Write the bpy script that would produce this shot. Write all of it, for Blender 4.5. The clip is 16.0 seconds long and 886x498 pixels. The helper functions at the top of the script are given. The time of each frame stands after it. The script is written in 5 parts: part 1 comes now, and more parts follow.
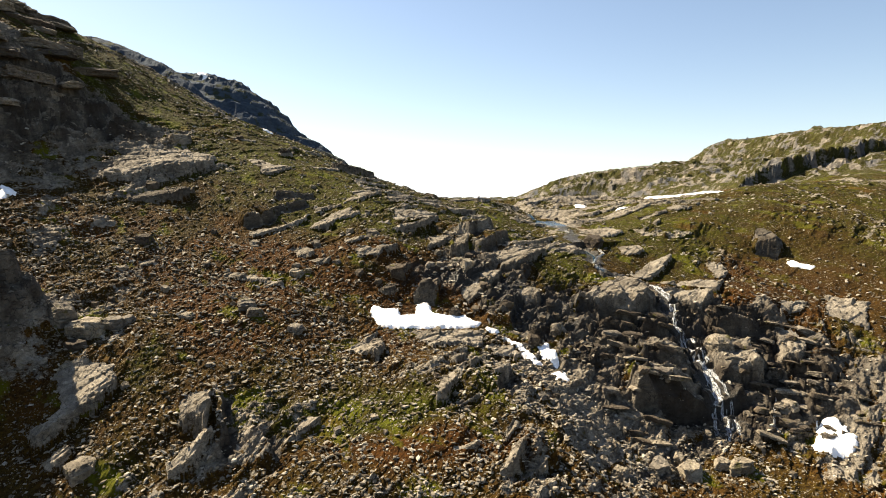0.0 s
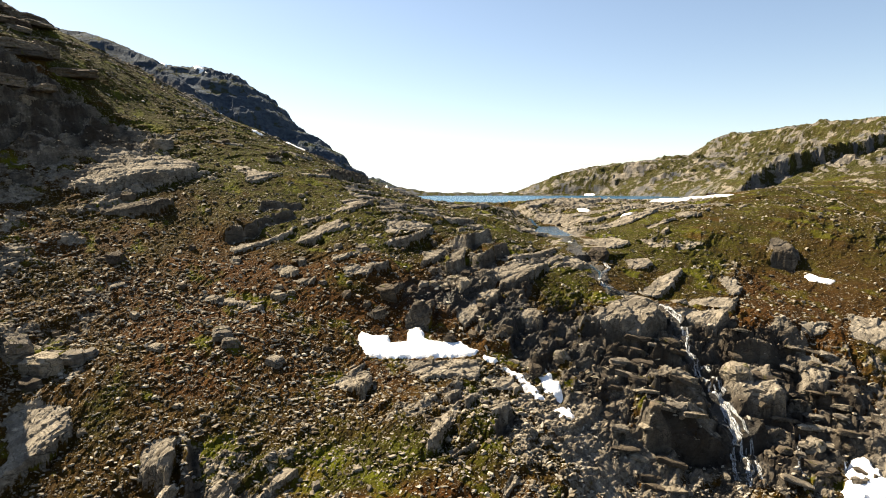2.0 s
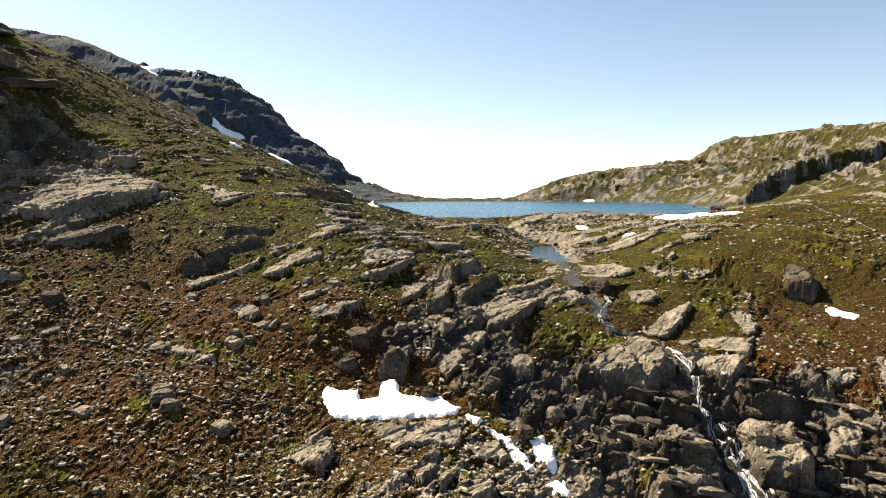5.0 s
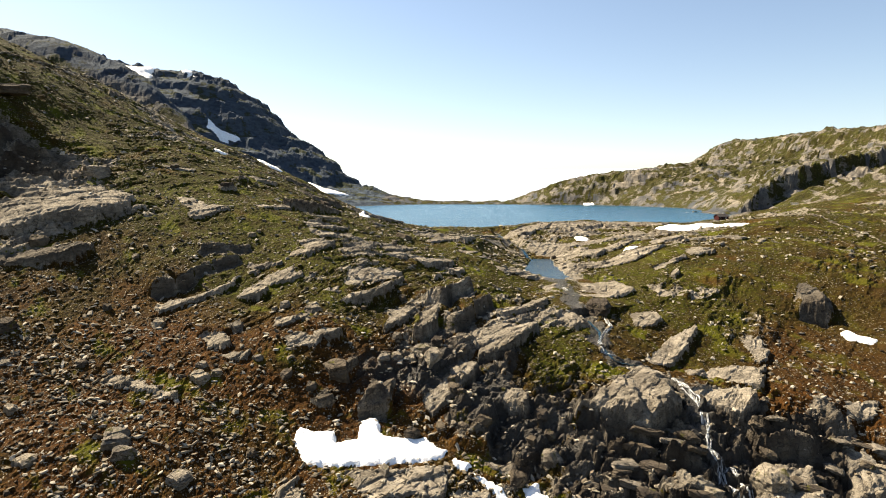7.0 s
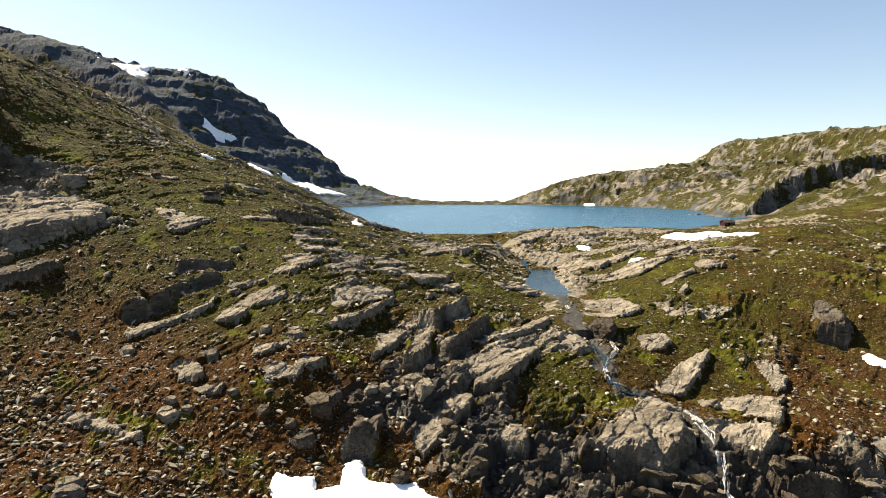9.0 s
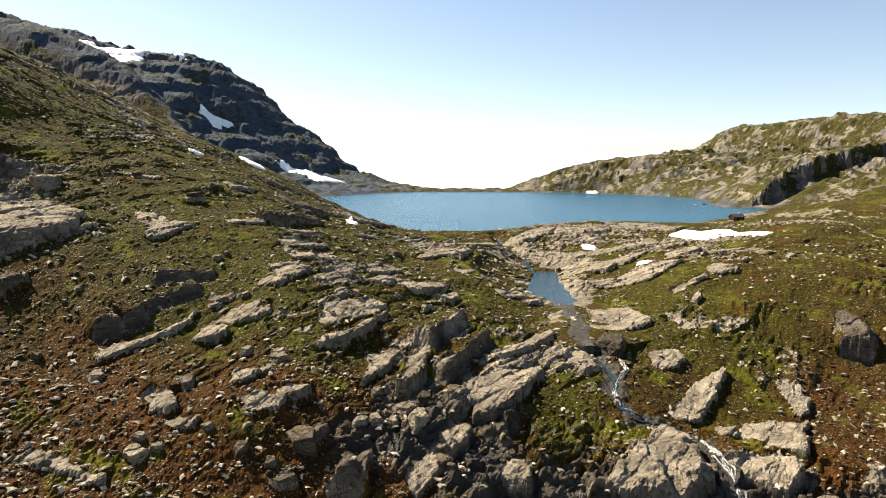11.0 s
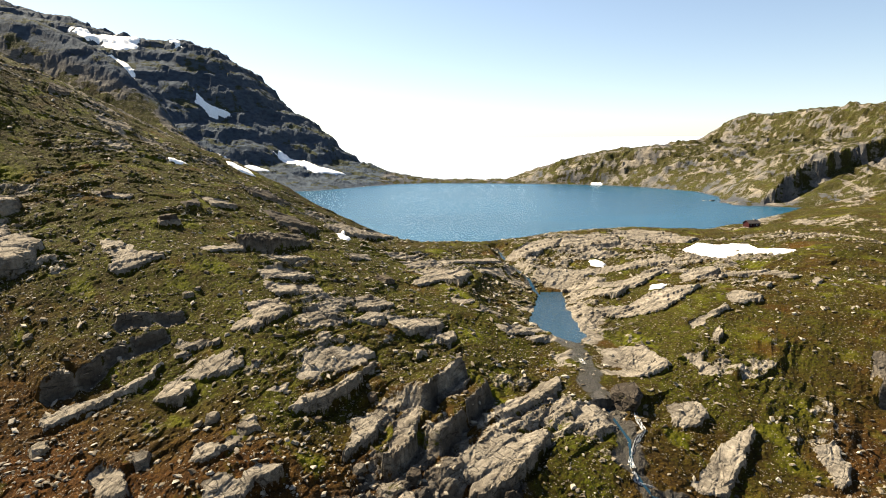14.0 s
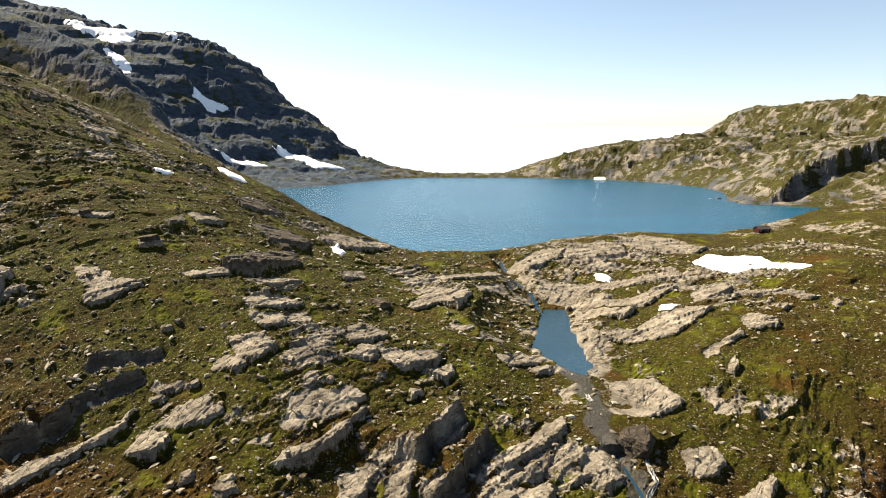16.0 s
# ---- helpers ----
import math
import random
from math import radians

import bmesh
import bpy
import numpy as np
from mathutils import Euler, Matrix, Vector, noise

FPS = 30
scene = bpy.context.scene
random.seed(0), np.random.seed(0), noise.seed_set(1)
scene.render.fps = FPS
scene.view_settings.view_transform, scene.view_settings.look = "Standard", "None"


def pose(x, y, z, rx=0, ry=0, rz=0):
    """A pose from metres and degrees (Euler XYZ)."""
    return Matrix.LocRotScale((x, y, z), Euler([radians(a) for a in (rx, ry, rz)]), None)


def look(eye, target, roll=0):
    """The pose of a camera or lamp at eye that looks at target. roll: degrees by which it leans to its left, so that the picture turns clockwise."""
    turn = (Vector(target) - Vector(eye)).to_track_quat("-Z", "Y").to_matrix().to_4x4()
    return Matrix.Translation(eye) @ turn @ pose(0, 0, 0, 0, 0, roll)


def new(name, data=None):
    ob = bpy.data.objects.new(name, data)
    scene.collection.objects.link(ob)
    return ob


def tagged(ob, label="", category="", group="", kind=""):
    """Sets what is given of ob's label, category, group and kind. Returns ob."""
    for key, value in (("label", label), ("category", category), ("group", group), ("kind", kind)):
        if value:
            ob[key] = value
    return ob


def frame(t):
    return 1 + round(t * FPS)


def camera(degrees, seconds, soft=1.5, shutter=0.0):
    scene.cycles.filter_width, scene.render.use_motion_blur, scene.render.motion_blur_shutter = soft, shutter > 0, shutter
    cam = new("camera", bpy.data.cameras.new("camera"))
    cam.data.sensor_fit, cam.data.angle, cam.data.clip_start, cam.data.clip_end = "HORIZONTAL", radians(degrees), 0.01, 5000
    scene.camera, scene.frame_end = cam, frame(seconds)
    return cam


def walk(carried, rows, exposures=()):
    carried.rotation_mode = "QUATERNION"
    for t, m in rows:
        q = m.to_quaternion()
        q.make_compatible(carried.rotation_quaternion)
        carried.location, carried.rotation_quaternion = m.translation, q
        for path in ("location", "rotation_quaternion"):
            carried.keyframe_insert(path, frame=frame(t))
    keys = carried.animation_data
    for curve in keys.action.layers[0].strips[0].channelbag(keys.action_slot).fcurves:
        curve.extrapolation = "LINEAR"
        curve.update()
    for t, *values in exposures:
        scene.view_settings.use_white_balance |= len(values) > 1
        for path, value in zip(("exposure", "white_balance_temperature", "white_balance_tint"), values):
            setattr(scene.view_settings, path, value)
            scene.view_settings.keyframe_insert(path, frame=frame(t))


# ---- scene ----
cam = camera(70.1, 16.0, soft=1.0)
METRES, EYE, TILT, LEAN, TURN = 100.0, 3.4, -4.6, 0.0, 0.0
ROWS = [
    (0.0, 0.0, 0.0, 0.0, -0.0, 0.0, 0.0),
    (0.5, 0.003, 0.0284, 0.0164, 0.04, -0.45, 0.04),
    (1.0, 0.0068, 0.0595, 0.0342, 0.07, -0.75, 0.08),
    (1.5, 0.0112, 0.088, 0.0497, 0.09, -0.78, 0.11),
    (2.0, 0.017, 0.1192, 0.0649, 0.12, -0.76, 0.12),
    (2.5, 0.0239, 0.1481, 0.0789, 0.13, -0.74, 0.12),
    (3.0, 0.031, 0.1792, 0.0926, 0.12, -0.71, 0.12),
    (3.5, 0.0373, 0.2076, 0.1048, 0.12, -0.7, 0.11),
    (4.0, 0.0449, 0.2376, 0.1173, 0.12, -0.67, 0.11),
    (6.5, 0.0792, 0.3743, 0.1751, 0.08, -0.62, 0.0),
    (7.0, 0.0845, 0.402, 0.187, 0.07, -0.62, -0.02),
    (7.5, 0.0887, 0.4273, 0.1969, 0.06, -0.61, -0.03),
    (8.0, 0.0922, 0.4543, 0.2084, 0.05, -0.66, -0.05),
    (8.5, 0.0948, 0.4791, 0.219, 0.05, -0.73, -0.07),
    (9.0, 0.0975, 0.5061, 0.2316, 0.06, -0.83, -0.09),
    (11.5, 0.1085, 0.6384, 0.304, 0.19, -2.65, -0.06),
    (12.0, 0.1107, 0.6654, 0.3209, 0.22, -2.89, -0.06),
    (12.5, 0.1129, 0.6902, 0.3375, 0.25, -3.08, -0.07),
    (13.0, 0.1159, 0.7167, 0.3562, 0.3, -3.3, -0.07),
    (13.5, 0.1188, 0.741, 0.3742, 0.34, -3.49, -0.07),
    (14.0, 0.1211, 0.7676, 0.3934, 0.39, -3.72, -0.11),
    (14.5, 0.1235, 0.7918, 0.4112, 0.44, -3.93, -0.08),
    (15.0, 0.1259, 0.8175, 0.4309, 0.5, -4.18, -0.07),
    (15.5, 0.1271, 0.8417, 0.4485, 0.5, -4.43, -0.06),
    (16.0, 0.1304, 0.867, 0.468, 0.56, -4.68, -0.03),
]
walk(cam, [(t, pose(0, 0, EYE, TILT, LEAN, TURN) @ pose(METRES * x, METRES * y, METRES * z, 90 + pitch, roll, yaw)) for t, x, y, z, yaw, pitch, roll in ROWS])

# ---- world, sun, exposure ----
SUN_AZ, SUN_EL = 55.0, 45.0          # degrees left of straight ahead; above the horizon
world = bpy.data.worlds.new("world")
scene.world = world
world.use_nodes = True
wn = world.node_tree
sky = wn.nodes.new("ShaderNodeTexSky")
sky.sky_type = 'NISHITA'
sky.sun_disc = False
sky.sun_elevation = radians(SUN_EL)
sky.sun_rotation = radians(-SUN_AZ)
sky.altitude = 1400
sky.air_density, sky.dust_density, sky.ozone_density = 1.0, 1.5, 0.0
wn.links.new(sky.outputs[0], wn.nodes["Background"].inputs[0])
wn.nodes["Background"].inputs[1].default_value = 0.052
sun_data = bpy.data.lights.new("sun", 'SUN')
sun_data.energy, sun_data.angle, sun_data.color = 5.0, radians(0.53), (1.0, 0.895, 0.71)
scene.view_settings.exposure = 1.82
scene.view_settings.use_white_balance = True
scene.view_settings.white_balance_temperature, scene.view_settings.white_balance_tint = 7000, 10
sun = new("sun", sun_data)
sun_dir = Vector((-math.sin(radians(SUN_AZ)) * math.cos(radians(SUN_EL)), math.cos(radians(SUN_AZ)) * math.cos(radians(SUN_EL)), math.sin(radians(SUN_EL))))
sun.matrix_world = look(Vector((0, 150, 0)) + 600 * sun_dir, (0, 150, 0))


# ---- glowing sheet for the pale haze in the gap beyond the lake ----
def haze_backdrop():
    m = bpy.data.materials.new("haze_glow")
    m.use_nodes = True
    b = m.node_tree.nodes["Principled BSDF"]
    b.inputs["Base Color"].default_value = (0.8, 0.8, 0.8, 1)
    # added sheet glows by itself to whiten the sky low in the gap
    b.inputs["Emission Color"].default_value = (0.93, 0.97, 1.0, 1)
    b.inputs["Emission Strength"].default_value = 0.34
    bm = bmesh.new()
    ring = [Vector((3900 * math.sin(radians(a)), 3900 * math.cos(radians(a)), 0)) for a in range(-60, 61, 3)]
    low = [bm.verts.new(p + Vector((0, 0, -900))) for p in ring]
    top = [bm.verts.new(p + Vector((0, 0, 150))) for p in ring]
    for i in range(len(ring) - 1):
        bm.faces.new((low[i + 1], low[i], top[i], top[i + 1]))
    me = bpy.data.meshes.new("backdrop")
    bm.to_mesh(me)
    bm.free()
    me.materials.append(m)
    tagged(new("backdrop", me), "glowing sheet for the pale haze far beyond the lake", "backdrop", kind="structure")


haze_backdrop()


# ---- materials ----
def material(name, gloss=0.06):
    m = bpy.data.materials.new(name)
    m.use_nodes = True
    m.node_tree.nodes["Principled BSDF"].inputs["Specular IOR Level"].default_value = gloss
    return m, m.node_tree, m.node_tree.nodes["Principled BSDF"]


def node(nt, kind, **inputs):
    n = nt.nodes.new(kind)
    for key, value in inputs.items():
        n.inputs[key.replace("_", " ")].default_value = value
    return n


def noise_tex(nt, scale, detail=4.0, rough=0.6, kind="ShaderNodeTexNoise", stretch=None, coords="Object"):
    tc = nt.nodes.new("ShaderNodeTexCoord")
    n = nt.nodes.new(kind)
    n.inputs["Scale"].default_value = scale
    if kind == "ShaderNodeTexNoise":
        n.inputs["Detail"].default_value, n.inputs["Roughness"].default_value = detail, rough
    src = nt.nodes.new("ShaderNodeNewGeometry").outputs["Position"] if coords == "World" else tc.outputs[coords]
    if stretch:
        mp = nt.nodes.new("ShaderNodeMapping")
        mp.inputs["Rotation"].default_value = [radians(a) for a in stretch[0]]
        mp.vector_type = 'TEXTURE'
        mp.inputs["Scale"].default_value = [1 / v for v in stretch[1]]
        nt.links.new(src, mp.inputs["Vector"])
        src = mp.outputs[0]
    nt.links.new(src, n.inputs["Vector"])
    return n


def ramp(nt, src, stops):
    r = nt.nodes.new("ShaderNodeValToRGB")
    els = r.color_ramp.elements
    while len(els) < len(stops):
        els.new(0.5)
    for e, (p, c) in zip(els, stops):
        e.position, e.color = p, (*c, 1) if len(c) == 3 else c
    nt.links.new(src, r.inputs[0])
    return r.outputs[0]


def grey(a, b, lo=0.0, hi=1.0):
    return [(a, (lo, lo, lo)), (b, (hi, hi, hi))]


def mix(nt, fac, a, b, mode='MIX'):
    m = nt.nodes.new("ShaderNodeMix")
    m.data_type, m.blend_type = 'RGBA', mode
    for sock, v in ((0, fac), (6, a), (7, b)):
        if isinstance(v, bpy.types.NodeSocket):
            nt.links.new(v, m.inputs[sock])
        elif sock == 0:
            m.inputs[0].default_value = v
        else:
            m.inputs[sock].default_value = (*v, 1)
    return m.outputs[2]


def calc(nt, op, a, b=0.0, clamp=False):
    m = nt.nodes.new("ShaderNodeMath")
    m.operation, m.use_clamp = op, clamp
    for i, v in enumerate((a, b)):
        if isinstance(v, bpy.types.NodeSocket):
            nt.links.new(v, m.inputs[i])
        else:
            m.inputs[i].default_value = v
    return m.outputs[0]


def bump(nt, bsdf, height, distance, strength=1.0):
    b = nt.nodes.new("ShaderNodeBump")
    b.inputs["Strength"].default_value, b.inputs["Distance"].default_value = strength, distance
    nt.links.new(height, b.inputs["Height"])
    nt.links.new(b.outputs[0], bsdf.inputs["Normal"])


def mask(nt, name):
    a = nt.nodes.new("ShaderNodeAttribute")
    a.attribute_name = name
    return a.outputs["Fac"]


def rock_colour(nt, coords="World", light=(0.315, 0.276, 0.220), dark=(0.094, 0.080, 0.063)):
    """Weathered gneiss: pale with grey lichen blotches, dark joints, bands along the grain and fine black speckle."""
    big = noise_tex(nt, 0.16, 3, 0.6, coords=coords)
    mid = noise_tex(nt, 0.9, 5, 0.7, coords=coords)
    fine = noise_tex(nt, 5.0, 4, 0.75, coords=coords)
    band = noise_tex(nt, 1.0, 4, 0.65, stretch=((18, 12, -37), (0.35, 0.12, 2.4)), coords=coords)
    j = noise_tex(nt, 0.55, 2, 0.5, stretch=((0, 0, -37), (1.0, 0.16, 0.9)), coords=coords)
    k = noise_tex(nt, 0.4, 2, 0.5, stretch=((0, 0, 40), (1.0, 0.2, 0.8)), coords=coords)
    joint = ramp(nt, calc(nt, 'ABSOLUTE', calc(nt, 'SUBTRACT', j.outputs[0], 0.5)), grey(0.0, 0.013, 1.0, 0.0))
    cross = ramp(nt, calc(nt, 'ABSOLUTE', calc(nt, 'SUBTRACT', k.outputs[0], 0.5)), grey(0.0, 0.009, 0.8, 0.0))
    joint = calc(nt, 'MULTIPLY', calc(nt, 'MAXIMUM', joint, cross), ramp(nt, mid.outputs[0], grey(0.40, 0.54)))
    tone = calc(nt, 'ADD', calc(nt, 'MULTIPLY', mid.outputs[0], 0.5), calc(nt, 'MULTIPLY', big.outputs[0], 0.5))
    c = mix(nt, ramp(nt, tone, grey(0.38, 0.64)), dark, light)
    c = mix(nt, calc(nt, 'MULTIPLY', ramp(nt, band.outputs[0], grey(0.52, 0.66)), 0.5), c, dark)
    c = mix(nt, calc(nt, 'MULTIPLY', ramp(nt, fine.outputs[0], grey(0.50, 0.64)), 0.6), c, (0.039, 0.035, 0.031))
    c = mix(nt, calc(nt, 'MULTIPLY', joint, 0.8), c, (0.023, 0.020, 0.017))
    h = calc(nt, 'ADD', calc(nt, 'MULTIPLY', mid.outputs[0], 0.25), calc(nt, 'MULTIPLY', fine.outputs[0], 0.35))
    h = calc(nt, 'ADD', h, calc(nt, 'MULTIPLY', band.outputs[0], 1.0))
    h = calc(nt, 'SUBTRACT', h, calc(nt, 'MULTIPLY', joint, 0.8))
    return c, h


def ground_material():
    m, nt, bsdf = material("mountain_ground")
    rock, rock_h = rock_colour(nt)
    patch = noise_tex(nt, 0.045, 4, 0.6)
    tuft = noise_tex(nt, 0.7, 5, 0.7)
    tiny = noise_tex(nt, 1.7, 6, 0.85)
    edge = noise_tex(nt, 0.45, 6, 0.72)
    # heath: brown to olive, with greener moss where it is damp
    heath = mix(nt, ramp(nt, tuft.outputs[0], grey(0.35, 0.65)), (0.040, 0.018, 0.006), (0.104, 0.049, 0.013))
    olive = mix(nt, ramp(nt, tuft.outputs[0], grey(0.35, 0.65)), (0.016, 0.020, 0.002), (0.044, 0.050, 0.005))
    green_f = calc(nt, 'ADD', mask(nt, "green"), calc(nt, 'MULTIPLY', calc(nt, 'SUBTRACT', patch.outputs[0], 0.5), 1.3), True)
    green_f = calc(nt, 'ADD', green_f, calc(nt, 'MULTIPLY', calc(nt, 'SUBTRACT', edge.outputs[0], 0.5), 0.9), True)
    veg = mix(nt, green_f, heath, olive)
    lush = mix(nt, ramp(nt, tuft.outputs[0], grey(0.35, 0.65)), (0.022, 0.028, 0.003), (0.062, 0.073, 0.006))
    veg = mix(nt, calc(nt, 'MULTIPLY', calc(nt, 'SUBTRACT', calc(nt, 'ADD', mask(nt, "green"), calc(nt, 'MULTIPLY', edge.outputs[0], 0.8)), 1.1), 1.8, True), veg, lush)
    rust_f = calc(nt, 'ADD', mask(nt, "rust"), calc(nt, 'MULTIPLY', calc(nt, 'SUBTRACT', edge.outputs[0], 0.5), 1.2), True)
    veg = mix(nt, rust_f, veg, (0.069, 0.028, 0.006))
    blot = noise_tex(nt, 0.16, 6, 0.7)
    veg = mix(nt, ramp(nt, blot.outputs[0], grey(0.34, 0.54, 0.6, 0.0)), veg, (0.031, 0.017, 0.006))
    veg = mix(nt, ramp(nt, tiny.outputs[0], grey(0.44, 0.56, 0.80, 0.0)), veg, (0.014, 0.008, 0.003))
    moss_n = noise_tex(nt, 0.13, 5, 0.62, stretch=((0, 0, 37), (1.0, 0.6, 1.0)))
    veg = mix(nt, calc(nt, 'MULTIPLY', ramp(nt, moss_n.outputs[0], grey(0.555, 0.65)), 0.85), veg, (0.068, 0.077, 0.006))
    rusty = noise_tex(nt, 0.085, 5, 0.65, stretch=((0, 0, 70), (1.0, 0.7, 1.0)))
    veg = mix(nt, calc(nt, 'MULTIPLY', ramp(nt, rusty.outputs[0], grey(0.57, 0.70)), 0.5), veg, (0.074, 0.032, 0.008))
    # distant heath turned cooler: haze painted into its colour
    veg = mix(nt, calc(nt, 'MULTIPLY', mask(nt, "far_haze"), 0.75), veg, mix(nt, ramp(nt, tuft.outputs[0], grey(0.35, 0.65)), (0.017, 0.020, 0.008), (0.044, 0.046, 0.018)))
    veg = mix(nt, calc(nt, 'MULTIPLY', mask(nt, "peat"), ramp(nt, blot.outputs[0], grey(0.3, 0.6, 0.85, 0.5))), veg, (0.030, 0.018, 0.006))
    veg = mix(nt, 1.0, veg, (1.04, 0.97, 0.84), 'MULTIPLY')
    # bits of stone lying in the turf
    cells = noise_tex(nt, 1.9, kind="ShaderNodeTexVoronoi", stretch=((0, 0, 37), (1.0, 0.7, 1.0)))
    cells.distance = 'MANHATTAN'
    pick = nt.nodes.new("ShaderNodeSeparateColor")
    nt.links.new(cells.outputs["Color"], pick.inputs[0])
    lim = calc(nt, 'ADD', calc(nt, 'MULTIPLY', mask(nt, "scree"), 0.55), 0.10)
    stone = calc(nt, 'MULTIPLY', calc(nt, 'LESS_THAN', pick.outputs[0], lim), ramp(nt, cells.outputs["Distance"], grey(0.36, 0.46, 1.0, 0.0)))
    shade = mix(nt, pick.outputs[1], (0.086, 0.073, 0.056), (0.257, 0.222, 0.172))
    veg = mix(nt, stone, veg, shade)
    bits = noise_tex(nt, 4.2, kind="ShaderNodeTexVoronoi", stretch=((0, 0, -30), (1.0, 0.7, 1.0)))
    pick2 = nt.nodes.new("ShaderNodeSeparateColor")
    nt.links.new(bits.outputs["Color"], pick2.inputs[0])
    chip = calc(nt, 'MULTIPLY', calc(nt, 'LESS_THAN', pick2.outputs[0], calc(nt, 'MULTIPLY', lim, ramp(nt, edge.outputs[0], grey(0.42, 0.62, 0.0, 1.1)))), ramp(nt, bits.outputs["Distance"], grey(0.34, 0.44, 1.0, 0.0)))
    veg = mix(nt, chip, veg, mix(nt, pick2.outputs[1], (0.078, 0.066, 0.051), (0.234, 0.203, 0.156)))
    rf = calc(nt, 'ADD', mask(nt, "rock"), calc(nt, 'MULTIPLY', calc(nt, 'SUBTRACT', edge.outputs[0], 0.5), 1.5))
    crags = noise_tex(nt, 0.10, 6, 0.7, stretch=((0, 0, 20), (1.0, 1.0, 2.5)))
    rf = calc(nt, 'ADD', rf, calc(nt, 'MULTIPLY', mask(nt, "far_haze"), calc(nt, 'MULTIPLY', calc(nt, 'SUBTRACT', crags.outputs[0], 0.5), 2.2)))
    rf = ramp(nt, rf, grey(0.44, 0.56))
    # rock darkened by the mask: painted shade near, shade with blue haze far off
    grim = mix(nt, mask(nt, "far_haze"), (0.023, 0.018, 0.014), (0.040, 0.052, 0.072))
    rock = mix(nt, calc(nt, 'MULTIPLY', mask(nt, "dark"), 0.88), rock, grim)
    # blue haze of the far mountain painted into its rock and turf
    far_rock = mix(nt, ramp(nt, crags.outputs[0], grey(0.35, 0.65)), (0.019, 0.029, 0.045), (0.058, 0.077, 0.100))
    rock = mix(nt, ramp(nt, mask(nt, "far_haze"), grey(0.80, 0.95, 0.0, 0.8)), rock, far_rock)
    veg = mix(nt, ramp(nt, mask(nt, "far_haze"), grey(0.80, 0.95, 0.0, 0.6)), veg, (0.034, 0.042, 0.030))
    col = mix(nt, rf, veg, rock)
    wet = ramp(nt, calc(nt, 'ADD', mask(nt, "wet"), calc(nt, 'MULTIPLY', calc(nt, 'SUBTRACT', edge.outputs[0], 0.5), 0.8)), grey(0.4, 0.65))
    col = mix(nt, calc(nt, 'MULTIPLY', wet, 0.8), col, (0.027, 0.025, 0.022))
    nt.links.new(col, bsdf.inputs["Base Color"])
    rough = mix(nt, wet, (0.92, 0.92, 0.92), (0.45, 0.45, 0.45))
    nt.links.new(rough, bsdf.inputs["Roughness"])
    nt.links.new(calc(nt, 'ADD', calc(nt, 'MULTIPLY', wet, 0.12), 0.05), bsdf.inputs["Specular IOR Level"])
    vh = calc(nt, 'ADD', calc(nt, 'ADD', tuft.outputs[0], calc(nt, 'MULTIPLY', tiny.outputs[0], 0.4)), calc(nt, 'MULTIPLY', stone, 0.7))
    hmix = nt.nodes.new("ShaderNodeMix")
    nt.links.new(rf, hmix.inputs[0])
    nt.links.new(vh, hmix.inputs[2])
    nt.links.new(calc(nt, 'MULTIPLY', rock_h, 0.75), hmix.inputs[3])
    bump(nt, bsdf, hmix.outputs[0], 0.6)
    return m


def boulder_material(name, light, dark):
    m, nt, bsdf = material(name)
    col, h = rock_colour(nt, light=light, dark=dark)
    info = nt.nodes.new("ShaderNodeObjectInfo")
    vary = mix(nt, info.outputs["Random"], (0.72, 0.72, 0.74), (1.15, 1.12, 1.05))
    col = mix(nt, 1.0, col, vary, 'MULTIPLY')
    moss = noise_tex(nt, 0.5, 4, 0.6, coords="World")
    col = mix(nt, calc(nt, 'MULTIPLY', ramp(nt, moss.outputs[0], grey(0.60, 0.68)), 0.8), col, (0.058, 0.055, 0.011))
    nt.links.new(col, bsdf.inputs["Base Color"])
    bsdf.inputs["Roughness"].default_value = 0.88
    bump(nt, bsdf, h, 0.4)
    return m


def snow_material():
    m, nt, bsdf = material("old_snow")
    n = noise_tex(nt, 0.5, 5, 0.65)
    f = noise_tex(nt, 2.5, 3, 0.6)
    nt.links.new(mix(nt, ramp(nt, n.outputs[0], grey(0.45, 0.75)), (0.86, 0.87, 0.89), (0.70, 0.69, 0.66)), bsdf.inputs["Base Color"])
    bsdf.inputs["Roughness"].default_value = 0.7
    bump(nt, bsdf, calc(nt, 'ADD', n.outputs[0], calc(nt, 'MULTIPLY', f.outputs[0], 0.3)), 0.25)
    return m


def water_material(name, colour, ripple, scale, rough=0.12):
    m, nt, bsdf = material(name, 0.5)
    n = noise_tex(nt, scale, 4, 0.6, stretch=((0, 0, 20), (1.0, 0.45, 1.0)))
    b = noise_tex(nt, 0.012, 3, 0.5, stretch=((0, 0, 8), (0.5, 2.2, 1.0)))
    nt.links.new(mix(nt, ramp(nt, b.outputs[0], grey(0.4, 0.62)), colour, [c * 1.35 for c in colour]), bsdf.inputs["Base Color"])
    bsdf.inputs["Roughness"].default_value = rough
    bsdf.inputs["IOR"].default_value = 1.33
    bump(nt, bsdf, n.outputs[0], ripple)
    return m


def foam_material():
    m, nt, bsdf = material("falling_water", 0.4)
    n = noise_tex(nt, 3.5, 5, 0.75, stretch=((0, 0, 0), (1.6, 0.5, 0.4)))
    nt.links.new(mix(nt, ramp(nt, n.outputs[0], grey(0.45, 0.66)), (0.10, 0.105, 0.11), (0.74, 0.76, 0.78)), bsdf.inputs["Base Color"])
    bsdf.inputs["Roughness"].default_value = 0.3
    bump(nt, bsdf, n.outputs[0], 0.2)
    return m


